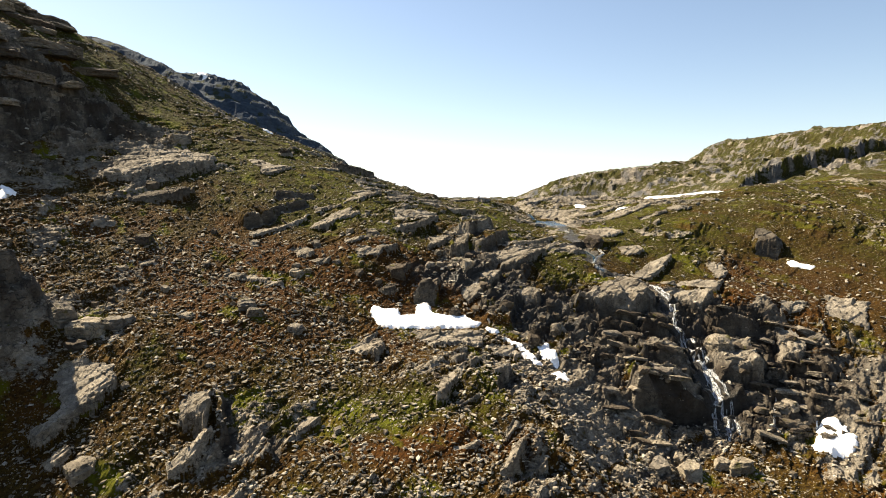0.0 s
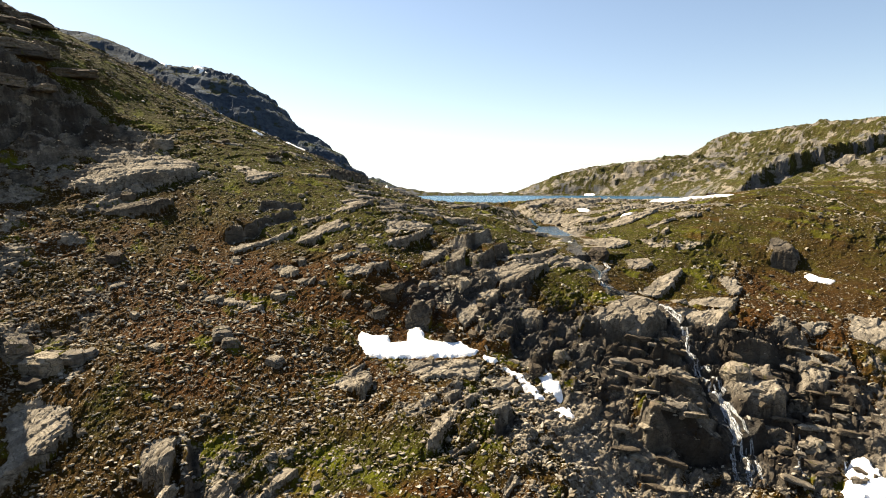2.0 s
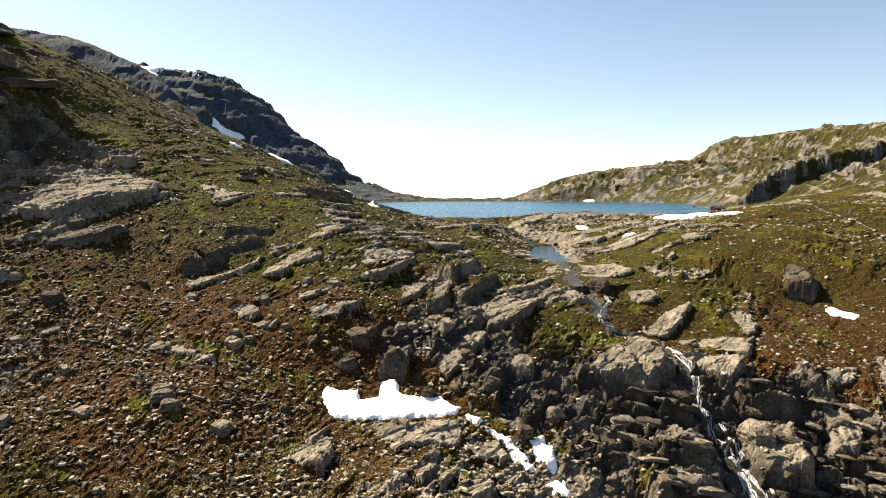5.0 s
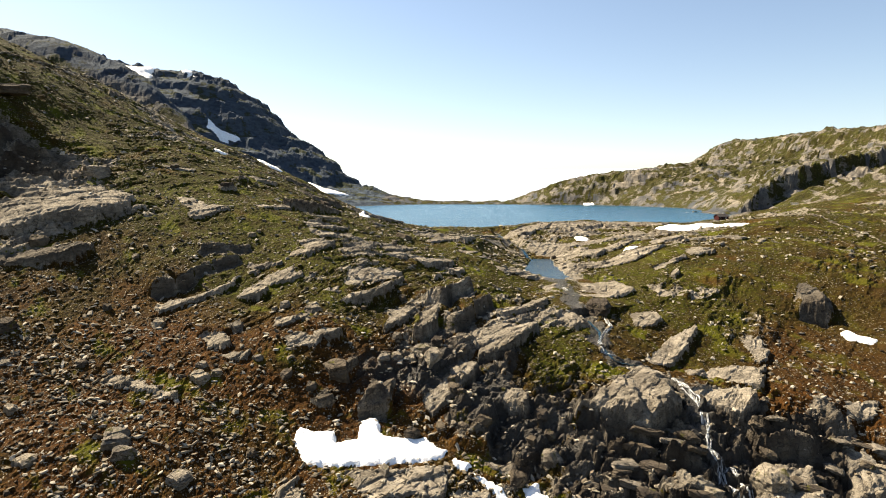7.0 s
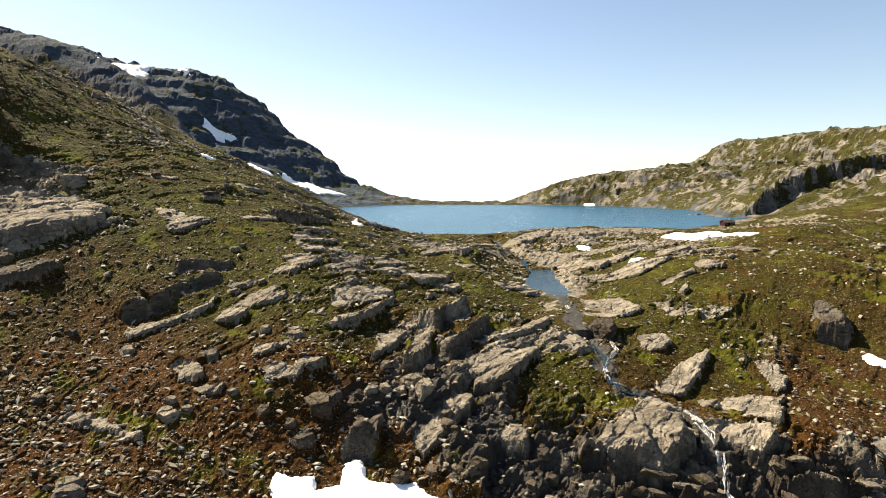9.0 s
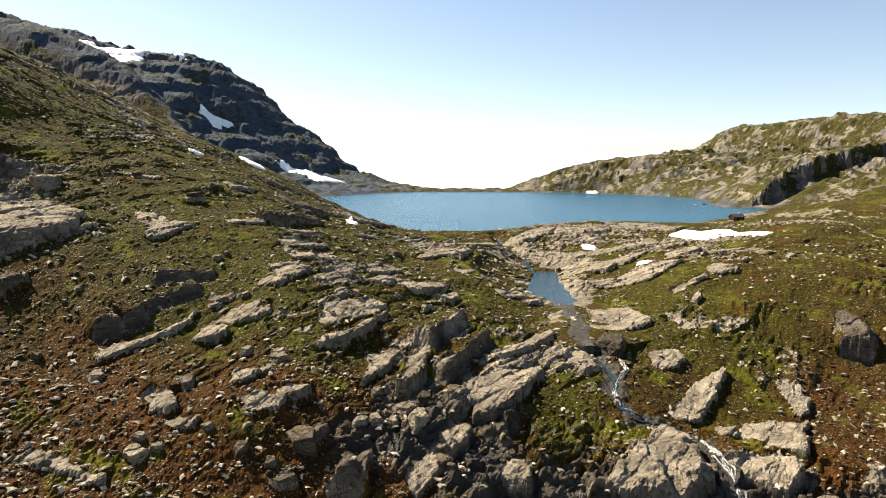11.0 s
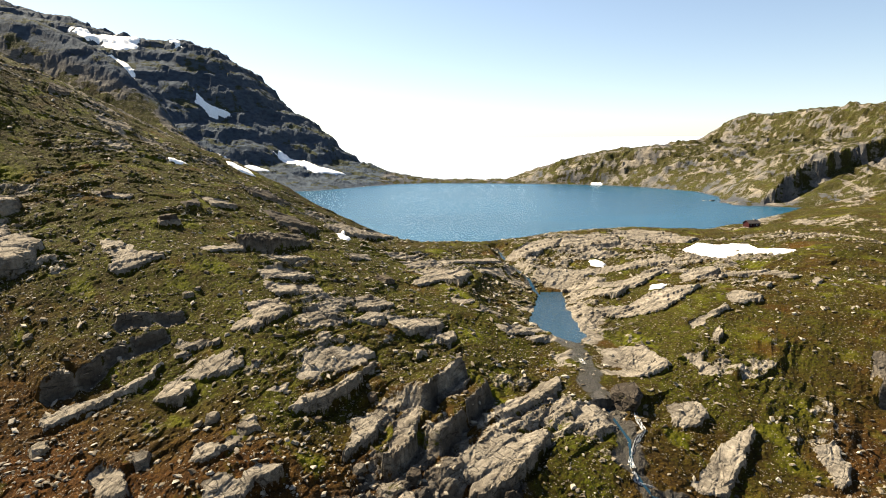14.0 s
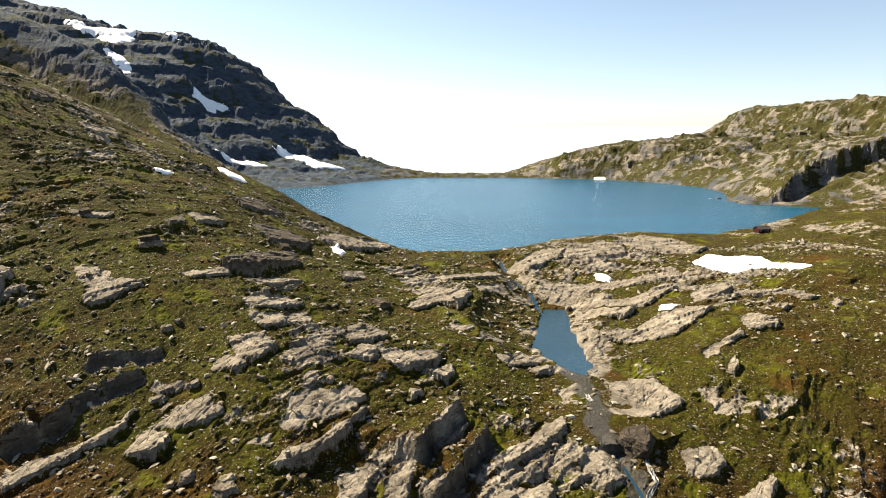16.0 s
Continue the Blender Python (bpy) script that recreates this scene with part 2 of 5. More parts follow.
GROUND = ground_material()
PALE_ROCK = boulder_material("pale_rock", (0.315, 0.276, 0.222), (0.097, 0.083, 0.066))
DARK_ROCK = boulder_material("dark_rock", (0.140, 0.115, 0.087), (0.047, 0.038, 0.030))
SNOW = snow_material()
LAKE = water_material("lake_water", (0.004, 0.046, 0.086), 0.75, 0.3, 0.27)
POOL = water_material("pool_water", (0.008, 0.028, 0.047), 0.35, 1.1, 0.16)
FOAM = foam_material()

# ---- terrain ----
# TERRAIN BEGIN
GRAD = np.random.RandomState(7)
PERM = GRAD.permutation(512).astype(np.int32)
ANG = GRAD.rand(512) * 2 * np.pi
GX, GY = np.cos(ANG), np.sin(ANG)


def perlin(x, y):
    xi, yi = np.floor(x).astype(np.int32), np.floor(y).astype(np.int32)
    fx, fy = x - xi, y - yi
    u, v = fx * fx * fx * (fx * (fx * 6 - 15) + 10), fy * fy * fy * (fy * (fy * 6 - 15) + 10)

    def g(ix, iy, dx, dy):
        h = PERM[(PERM[(xi + ix) & 511] + yi + iy) & 511]
        return GX[h] * dx + GY[h] * dy
    a = g(0, 0, fx, fy) * (1 - u) + g(1, 0, fx - 1, fy) * u
    b = g(0, 1, fx, fy - 1) * (1 - u) + g(1, 1, fx - 1, fy - 1) * u
    return (a * (1 - v) + b * v) * 1.5


def fbm(x, y, octaves=4, gain=0.5):
    s, a = 0, 1.0
    for i in range(octaves):
        s = s + a * perlin(x * 2 ** i + 37.1 * i, y * 2 ** i - 11.7 * i)
        a *= gain
    return s


def step(a, b, v):
    t = np.clip((v - a) / (b - a), 0, 1)
    return t * t * (3 - 2 * t)


def hermite(knots, rows, q):
    """Smooth curve through rows (one array or number a knot) at the places q."""
    k = np.asarray(knots, float)
    q = np.clip(q, k[0], k[-1])
    i = np.clip(np.searchsorted(k, q, side='right') - 1, 0, len(k) - 2)
    v = np.stack([np.broadcast_to(r, q.shape) for r in rows])
    d = [(v[1] - v[0]) / (k[1] - k[0])]
    for j in range(1, len(k) - 1):
        d.append((v[j + 1] - v[j - 1]) / (k[j + 1] - k[j - 1]))
    d = np.stack(d + [(v[-1] - v[-2]) / (k[-1] - k[-2])])
    at = lambda m, j: np.take_along_axis(m.reshape(len(k), -1), j.reshape(1, -1), 0).reshape(q.shape)
    h = k[i + 1] - k[i]
    t = (q - k[i]) / h
    return (at(v, i) * (1 + 2 * t) * (1 - t) ** 2 + at(d, i) * h * t * (1 - t) ** 2
            + at(v, i + 1) * t * t * (3 - 2 * t) + at(d, i + 1) * h * t * t * (t - 1))


# cross-sections of the hanging valley's lip: heights over the lake, from the left slope to the right shoulder
ACROSS = (-200, -150, -115, -85, -60, -40, -20, 0, 20, 40, 60, 80, 105, 150, 220)
SECTIONS = {}


def section(along, *heights):
    SECTIONS[along] = heights


section(60, -45, -53, -57, -60, -61, -61, -61, -60, -60, -63, -67, -70, -73, -73, -68)
section(90, -20.1, -32.4, -41.6, -44.6, -44.9, -45.3, -44.3, -42.2, -43.4, -51.6, -55.4, -57.1, -57.9, -59.9, -55.9)
section(108, -6, -19, -29.9, -33.9, -33.8, -35.3, -36.3, -33.9, -38.1, -48.9, -50.7, -49.8, -48.7, -51.8, -48.9)
section(122, 3.9, -8.1, -18.9, -23.7, -25.4, -28.4, -30.9, -29.8, -35.2, -44.5, -46.5, -45.2, -43.3, -45.7, -41.9)
section(136, 13.3, 2.5, -8.4, -17.1, -20.4, -21.8, -26.5, -27.9, -32.5, -34.4, -38.4, -38.9, -38.5, -39.1, -34.7)
section(150, 23, 12.9, 0.2, -11.1, -16, -16.9, -19.9, -24.1, -26.6, -26.8, -29.5, -32.6, -32.9, -31.9, -27.5)
section(165, 34.6, 24.7, 6.5, -4.6, -10.5, -11.2, -9.3, -15, -17.7, -19.4, -21.8, -22.8, -26.3, -24.3, -19.8)
section(180, 48, 37.4, 11.3, 2, -4.5, -6.8, -5.2, -9, -11.9, -14.8, -19.4, -20, -22.5, -17.7, -13.1)
section(200, 69, 53.1, 20.6, 12.3, 5, 1.5, 2.9, -2.4, -8.4, -11, -11.3, -13, -16.7, -10.8, -5.5)
section(225, 86, 61.2, 27.8, 19.8, 15.6, 11.8, 6.3, 1.5, -2.8, -7.1, -6.8, -4.5, -4.4, -2.8, 1.6)
section(255, 95, 66, 36.4, 29.3, 22.2, 15.4, 8.7, 2.8, 1.7, -3.6, -4.6, -0.3, 2, 4.7, 6.4)
section(290, 95, 69, 45.9, 35, 25.4, 16.2, 7.4, 2.6, 1.2, -1.8, -2.3, 0.8, 3.4, 9.8, 9)
section(330, 89, 69, 47.9, 34.7, 23.5, 14.1, 6.4, 2.6, 2.2, 2.9, 4, 3.7, 2.8, 6.3, 12.2)
section(370, 84, 64, 45.9, 34.1, 21.5, 10.2, 1.9, -1.6, -1.6, -0.3, 1.6, 2.8, 2.7, 2.8, 15.3)
section(430, 60, 47, 31.9, 14.1, 0.2, -6.4, -9.9, -11, -10.2, -8.2, -5.6, -2.9, -0.2, 1.8, 8.7)

LAKE_SHORE = [(-175, 736), (-150, 748), (-128, 765), (-111, 803), (-87, 860), (-58, 927), (-14, 957), (63, 958), (138, 943), (207, 914), (253, 850),
              (277, 756), (263, 662), (236, 600), (232, 566), (258, 546), (285, 528), (290, 515), (262, 488), (227, 462), (180, 420), (157, 406), (136, 398), (105, 402),
              (80, 393), (55, 372), (38, 352), (28, 345), (14, 345), (-2, 345), (-10, 361), (-27, 397), (-49, 426), (-70, 452), (-97, 506), (-122, 569)]
POOL_SHORE = [(41.8, 279.2), (49.6, 279.3), (47.1, 259.7), (46.0, 243.6), (46.2, 227.2), (42.9, 222.9), (39.1, 226.1), (35.6, 234.9), (33.7, 243.5), (37.7, 259.6)]
STREAM = [(31.3, 327.1), (32.4, 319.1), (34.2, 300.9), (39.3, 288.2), (41.2, 266.8), (42.2, 243.3), (40.8, 224.6), (42.6, 215.6), (42.0, 204.2), (43.1, 198.9), (45.0, 187.6), (43.1, 179.1), (45.0, 174.1), (52.8, 174.0), (56.0, 169.2), (57.8, 161.1), (56.6, 148.0), (58.2, 141.8), (59.1, 134.2), (58.1, 126.2), (45.2, 117.9), (31.0, 106.3)]
STREAM_Z = [-0.3, -0.4, -2.0, -4.2, -6.7, -6.7, -8.3, -9.9, -11.5, -12.3, -14.2, -15.5, -17.1, -18.0, -19.7, -23.1, -30.3, -34.8, -40.3, -44.9, -46.2, -46.2]
STREAM_RUN = np.concatenate([[0.0], np.cumsum([math.dist(a, b) for a, b in zip(STREAM, STREAM[1:])])])
POOL_Z = -6.6


def outline_distance(x, y, ring):
    """Metres outside (plus) or inside (minus) a closed outline."""
    best = np.full(x.shape, 1e9)
    inside = np.zeros(x.shape, bool)
    for (ax, ay), (bx, by) in zip(ring, ring[1:] + ring[:1]):
        t = np.clip(((x - ax) * (bx - ax) + (y - ay) * (by - ay)) / ((bx - ax) ** 2 + (by - ay) ** 2), 0, 1)
        best = np.minimum(best, np.hypot(x - ax - t * (bx - ax), y - ay - t * (by - ay)))
        if ay != by:
            inside ^= ((ay > y) != (by > y)) & (x < ax + (y - ay) * (bx - ax) / (by - ay))
    return np.where(inside, -best, best)


def line_distance(x, y, line):
    best, along, run = np.full(x.shape, 1e9), np.zeros(x.shape), 0.0
    for (ax, ay), (bx, by) in zip(line, line[1:]):
        t = np.clip(((x - ax) * (bx - ax) + (y - ay) * (by - ay)) / ((bx - ax) ** 2 + (by - ay) ** 2), 0, 1)
        d = np.hypot(x - ax - t * (bx - ax), y - ay - t * (by - ay))
        n = math.hypot(bx - ax, by - ay)
        along = np.where(d < best, run + t * n, along)
        best = np.minimum(best, d)
        run += n
    return best, along


def bump_at(x, y, cx, cy, rx, ry=None, turn=0.0):
    ry = ry or rx
    c, s = math.cos(radians(turn)), math.sin(radians(turn))
    u, v = (x - cx) * c + (y - cy) * s, -(x - cx) * s + (y - cy) * c
    return np.exp(-(u / rx) ** 2 - (v / ry) ** 2)


def near_form(x, y):
    cols = [hermite(ACROSS, SECTIONS[k], x) for k in SECTIONS]
    z = hermite(list(SECTIONS), cols, y)
    z = z + np.clip(-200 - x, 0, 120) * 0.25 + np.clip(x - 220, 0, 400) * 0.06
    return z - np.clip(60 - y, 0, 200) * 0.35


def far_form(x, y):
    """Ground round the lake: the cliffs of the left bank, the dark mountain behind them, the long hill on the right."""
    xl = np.interp(y, (350, 400, 452, 506, 569, 736, 803, 860, 927, 1000, 1200, 1700), (-10, -27, -70, -97, -122, -175, -111, -87, -58, -10, -30, -200))
    u = np.maximum(xl - x, 0)
    bank = np.interp(u, (0, 12, 50, 61, 74, 84, 97, 110, 131, 173, 300, 600), (0, 6, 30, 40, 54, 71, 85, 97, 107, 124, 146, 170))
    crest = np.interp(u, (0, 60, 103, 131, 149, 181, 200, 227, 249, 276, 303, 329, 374, 465, 690, 1200),
                      (1, 11, 26, 40, 58, 83, 96, 107, 136, 162, 176, 192, 206, 217, 276, 325))
    left = bank + (crest * (0.55 + 0.45 * step(700, 1120, y)) - bank) * step(560, 760, y - 0.25 * (x + 200))
    xr = np.interp(y, (380, 406, 462, 515, 546, 600, 662, 756, 850, 914, 943, 1000, 1080, 1700), (150, 157, 227, 290, 258, 236, 263, 277, 253, 207, 138, 110, 110, 60))
    r = np.maximum(x - xr, 0)
    right = np.interp(r, (0, 14, 60, 120, 170, 237, 600, 1200), (0, 5, 23, 38, 47, 53, 66, 84)) * (1 - 0.9 * step(1230, 1600, y))
    right = right + 42 * step(400, 500, x + 0.35 * (np.minimum(y, 1090) - 1080)) * (1 - step(1120, 1300, y))
    shoulder = np.interp(x, (180, 295, 380, 430, 600, 900), (0, 36, 60, 67, 75, 80)) * np.exp(-((y - 1480) / 260) ** 2)
    right = np.maximum(right, shoulder)
    scarp = 9 * fbm(x / 30, y / 30, 3) + (y - 560) * 0.94 - (x - 255) * 0.34
    right = right + (14 * step(-2, 3, scarp) - 6) * step(240, 275, x) * (1 - step(470, 560, x)) * (1 - step(60, 160, scarp)) * step(-70, -20, scarp)
    z = np.maximum(left, right) + 2.0
    gap = step(960, 1300, y)
    return z - gap * (14 + 0.05 * np.clip(y - 1150, 0, 3000)) * (1 - step(20, 120, np.maximum(left, right)))


def ledges(x, y, turn, wide, seed, drop=0.16):
    """Rock backs that climb gently across the grain and break off short, as 0..1, with the place on the back."""
    c, s = math.cos(radians(turn)), math.sin(radians(turn))
    a, b = x * c - y * s, x * s + y * c          # across and along the grain
    q = a / wide + 0.9 * fbm(a / wide * 0.35 + seed, b / wide * 0.16 - seed, 3) + seed
    q = q + 0.25 * perlin(b / wide * 0.9 + seed * 3, np.floor(q) * 7.3)
    f = q - np.floor(q)
    return np.where(f < 1 - drop, f / (1 - drop), (1 - f) / drop), f, np.floor(q)


def plates(x, y, turn, long, wide, seed):
    """Broken rock: cells drawn out along the grain, each a tilted facet of its own. Gives the facets' heights and how near a crack is."""
    c, s = math.cos(radians(turn)), math.sin(radians(turn))
    a, b = (x * c - y * s) / wide, (x * s + y * c) / long
    a, b = a + 0.25 * perlin(b * 1.3, a * 1.3 + seed), b + 0.25 * perlin(a * 1.1 + seed, b * 1.1)
    ia, ib = np.floor(a).astype(np.int32), np.floor(b).astype(np.int32)
    d1, d2, out = np.full(x.shape, 9.0), np.full(x.shape, 9.0), np.zeros(x.shape)
    for j in (-1, 0, 1):
        for k in (-1, 0, 1):
            h = PERM[(PERM[(ia + j + seed * 31) & 511] + ib + k) & 511]
            da, db = a - ia - j - (ANG[h] / 7.3 + 0.07), b - ib - k - (ANG[(h * 7 + 3) % 512] / 7.3 + 0.07)
            d = np.hypot(da, db)
            v = GX[(h * 3 + 1) % 512] * 0.55 + da * (0.55 + 0.5 * GY[(h * 5) % 512]) + db * 0.7 * GX[(h * 11 + 5) % 512]
            closer = d < d1
            d2 = np.where(closer, d1, np.minimum(d2, d))
            out = np.where(closer, v, out)
            d1 = np.where(closer, d, d1)
    return out, d2 - d1


BEDROCK = []


def bedrock(high, dark, *ring):
    """A bare back of gneiss inside an outline: it rises gently and breaks off short on its lower side."""
    BEDROCK.append((high, dark, list(ring)))


bedrock(1.2, 0, (-69.8, 225.4), (-62.4, 226.4), (-60.1, 223.1), (-52.6, 222.5), (-54.3, 219.6), (-58.9, 213.6), (-61.7, 213.7), (-62.6, 218.6), (-65.5, 220.8))
bedrock(1.1, 0, (-32.5, 226.0), (-31.0, 229.1), (-25.0, 232.9), (-19.6, 228.9), (-23.7, 225.1), (-29.2, 222.9), (-32.5, 223.7))
bedrock(0.6, 0, (-29.3, 221.2), (-23.3, 223.7), (-21.0, 219.4), (-24.8, 216.0), (-28.2, 218.6))
bedrock(1.3, 0, (-31.1, 210.4), (-24.2, 213.6), (-20.3, 207.6), (-21.1, 202.7), (-23.8, 201.2), (-28.6, 206.1))
bedrock(1, 0, (-31.1, 202.4), (-29.5, 205.5), (-23.9, 201.4), (-24.4, 199.7), (-30.2, 199.9))
bedrock(0.6, 0, (-40.2, 196.4), (-40.2, 198.8), (-32.7, 198.2), (-31.7, 196.9), (-36.7, 196.6))
bedrock(0.4, 0, (-40.2, 195.3), (-36.4, 195.8), (-36.9, 194.6), (-39.0, 193.9))
bedrock(1.7, 0, (-38.6, 183.7), (-37.9, 188.1), (-35.7, 188.5), (-31.8, 185.2), (-32.1, 183.4), (-33.9, 182.3))
bedrock(0.5, 0, (-36.5, 189.2), (-34.2, 193.0), (-28.6, 193.8), (-24.6, 190.8), (-27.6, 188.4), (-33.3, 188.3))
bedrock(1.2, 0, (-54.5, 177.9), (-51.8, 181.8), (-46.0, 185.7), (-42.1, 190.0), (-41.3, 192.3), (-40.4, 188.4), (-45.2, 184.2), (-49.9, 178.6), (-52.8, 175.3))
bedrock(0.5, 0, (-19.3, 184.3), (-15.8, 186.4), (-15.7, 184.3), (-19.1, 183.6))
bedrock(2.2, 0, (-14.3, 180.5), (-13.2, 183.3), (-8.5, 186.2), (-5.4, 189.9), (-1.4, 195.9), (-1.5, 194.6), (-5.6, 185.3), (-9.3, 181.7))
bedrock(0.8, 0, (-14.8, 193.9), (-12.2, 197.5), (-6.8, 198.3), (-1.7, 198.3), (-5.8, 192.4), (-9.7, 189.9), (-14.3, 187.6))
bedrock(1.2, 0, (-7.0, 199.6), (-5.3, 201.9), (-1.8, 198.8), (-2.5, 196.9), (-6.5, 196.6))
bedrock(0.5, 0, (-23.1, 223.0), (-20.3, 226.7), (-17.0, 225.6), (-16.9, 222.2), (-21.1, 219.5))
bedrock(0.9, 0, (-9.4, 224.9), (-7.0, 230.1), (-0.1, 225.5), (-1.1, 222.7), (-7.7, 217.8))
bedrock(1, 0, (-7.2, 211.0), (-5.5, 219.0), (-1.8, 218.3), (-2.1, 210.5), (-5.7, 212.0))
bedrock(1.6, 0, (-1.7, 217.6), (8.8, 221.9), (11.5, 220.0), (10.2, 215.4), (2.3, 211.1), (-0.1, 213.3))
bedrock(0.9, 0, (7.3, 213.4), (13.7, 218.8), (14.3, 214.7), (12.5, 211.9))
bedrock(1.2, 0, (5.5, 205.0), (7.6, 207.1), (8.1, 203.7), (6.0, 201.7))
bedrock(1.4, 0, (-2.2, 265.7), (7.3, 272.0), (19.5, 266.6), (18.4, 257.4), (15.3, 248.0), (10.9, 251.0), (5.2, 245.5), (2.3, 246.9), (5.3, 259.2))
bedrock(0.6, 0, (13.1, 238.4), (19.3, 238.8), (17.8, 235.2), (13.8, 235.4))
bedrock(1, 0, (20.5, 235.9), (27.0, 240.4), (25.9, 235.2), (19.6, 231.3))
bedrock(0.9, 0, (23.9, 226.8), (30.9, 231.7), (37.6, 236.5), (39.5, 235.7), (32.9, 227.4), (26.1, 222.9))
bedrock(0.5, 0, (20.7, 276.1), (30.3, 288.9), (31.6, 282.5), (22.1, 268.4))
bedrock(0.6, 0, (-3.3, 279.2), (29.5, 301.9), (30.9, 295.9), (0.5, 273.9))
bedrock(0.8, 0, (33.0, 309.2), (49.1, 331.6), (57.4, 329.3), (53.5, 318.5), (35.4, 303.5))
bedrock(0.6, 0, (43.8, 294.2), (51.6, 296.0), (61.2, 288.9), (48.9, 280.8), (43.9, 282.5))
bedrock(0.8, 0, (57.4, 329.3), (76.0, 353.2), (83.3, 345.1), (78.7, 320.5), (63.6, 317.6), (56.0, 321.5))
bedrock(0.8, 0, (100.5, 379.9), (109.5, 368.2), (113.4, 334.5), (104.6, 322.8), (86.4, 332.2), (80.8, 353.5))
bedrock(1.4, 0, (49.1, 268.1), (55.5, 271.6), (66.1, 265.1), (62.2, 259.7), (52.1, 263.4))
bedrock(0.8, 0, (49.4, 283.5), (58.7, 277.9), (70.5, 277.4), (80.9, 283.4), (82.7, 278.7), (68.9, 266.6), (60.6, 271.8), (48.3, 277.4))
bedrock(0.8, 0, (51.4, 294.7), (69.6, 293.6), (88.5, 295.2), (87.7, 287.8), (69.8, 287.5), (50.4, 289.3))
bedrock(1, 0, (57.1, 246.1), (67.6, 257.0), (78.6, 258.4), (83.0, 254.2), (70.1, 242.6), (63.1, 242.6), (57.4, 242.1))
bedrock(0.7, 0, (51.9, 248.7), (57.4, 252.8), (63.6, 248.9), (56.7, 244.5))
bedrock(0.6, 0, (82.4, 268.7), (92.6, 278.0), (96.9, 272.4), (93.0, 267.2), (80.9, 260.5))
bedrock(0.6, 0, (95.6, 269.5), (109.3, 264.8), (112.6, 256.7), (110.2, 255.1), (104.7, 261.9), (93.3, 264.1))
bedrock(0.8, 0, (87.3, 247.1), (91.5, 250.1), (95.7, 244.0), (94.2, 240.9), (85.7, 240.4))
bedrock(0.7, 0, (71.7, 232.2), (80.1, 236.8), (84.5, 240.7), (84.5, 237.6), (77.3, 233.1), (71.4, 228.1))
bedrock(0.9, 0, (75.4, 225.6), (78.0, 228.7), (77.2, 224.1), (74.8, 221.2), (73.5, 222.5))
bedrock(0.6, 0, (113.2, 252.6), (116.7, 256.0), (116.6, 252.1), (112.6, 249.0))
bedrock(0.5, 0, (100.5, 255.0), (103.2, 254.5), (100.6, 250.9), (99.2, 252.3))
bedrock(1.1, 0, (47.1, 219.9), (53.5, 223.3), (57.9, 221.5), (60.3, 214.3), (60.0, 210.2), (54.9, 208.4), (51.1, 210.7), (46.9, 211.9))
bedrock(0.8, 0, (44.6, 209.2), (53.4, 210.7), (54.7, 207.7), (49.0, 207.1))
bedrock(0.7, 0, (65.2, 216.4), (67.2, 217.3), (70.3, 210.5), (70.3, 208.1), (66.2, 208.8))
bedrock(1.9, 0, (37.5, 197.0), (42.7, 199.2), (45.1, 194.8), (42.4, 190.2), (39.7, 187.0), (37.1, 187.8), (37.2, 193.0))
bedrock(0.8, 0, (54.9, 198.7), (62.3, 199.1), (62.9, 195.5), (59.7, 192.5), (55.0, 193.1))
bedrock(1.2, 0, (23.6, 194.9), (28.2, 199.3), (30.9, 204.2), (35.7, 207.0), (34.8, 201.4), (29.8, 196.3), (25.3, 192.0), (21.1, 187.9))
bedrock(1.9, 0, (10.6, 193.0), (12.6, 197.7), (15.7, 199.1), (16.6, 196.2), (13.6, 191.1), (10.7, 189.4))
bedrock(0.7, 0, (35.6, 216.5), (40.4, 219.4), (41.0, 216.5), (36.9, 213.6))
bedrock(2.2, 0, (14.2, 176.4), (19.8, 182.8), (28.9, 186.6), (30.5, 185.8), (26.6, 177.2), (22.4, 171.5), (18.9, 169.7), (16.0, 169.9))
bedrock(1.6, 0, (-4.2, 180.5), (-2.9, 183.3), (1.2, 185.4), (1.1, 180.4), (-1.1, 176.0), (-3.8, 172.9), (-3.2, 176.8))
bedrock(2.8, 0, (3.6, 182.6), (5.7, 184.9), (7.4, 182.7), (7.1, 179.3), (6.1, 174.5), (3.2, 171.9), (2.2, 173.1), (3.0, 178.4))
bedrock(1.5, 0, (-40.8, 166.3), (-40.2, 169.2), (-35.7, 166.4), (-32.5, 162.2), (-34.4, 161.4), (-37.5, 162.3))
bedrock(0.8, 0, (-35.1, 159.7), (-32.5, 161.0), (-28.8, 160.7), (-29.0, 158.9), (-31.5, 158.6))
bedrock(1, 0, (-53.3, 152.7), (-52.8, 155.1), (-47.2, 152.8), (-48.2, 151.7), (-52.2, 151.7))
bedrock(1, 0, (-42.4, 149.5), (-42.1, 151.0), (-38.8, 150.8), (-38.2, 149.0), (-41.9, 148.6))
bedrock(1.2, 0, (-26.0, 167.2), (-26.5, 171.4), (-24.2, 171.9), (-21.4, 169.1), (-23.6, 166.9))
bedrock(0.6, 0, (-22.3, 172.3), (-19.7, 173.4), (-19.9, 170.6), (-22.3, 168.8))
bedrock(0.5, 0, (-22.6, 163.8), (-21.3, 165.5), (-15.6, 164.9), (-16.8, 162.2), (-22.0, 161.5))
bedrock(1.6, 0, (-17.7, 165.9), (-16.3, 167.6), (-12.7, 168.3), (-11.9, 166.7), (-14.7, 164.7), (-17.4, 164.6))
bedrock(1.6, 0, (9.3, 164.0), (12.1, 168.6), (14.4, 166.7), (14.8, 163.7), (12.0, 162.0), (8.4, 162.0))
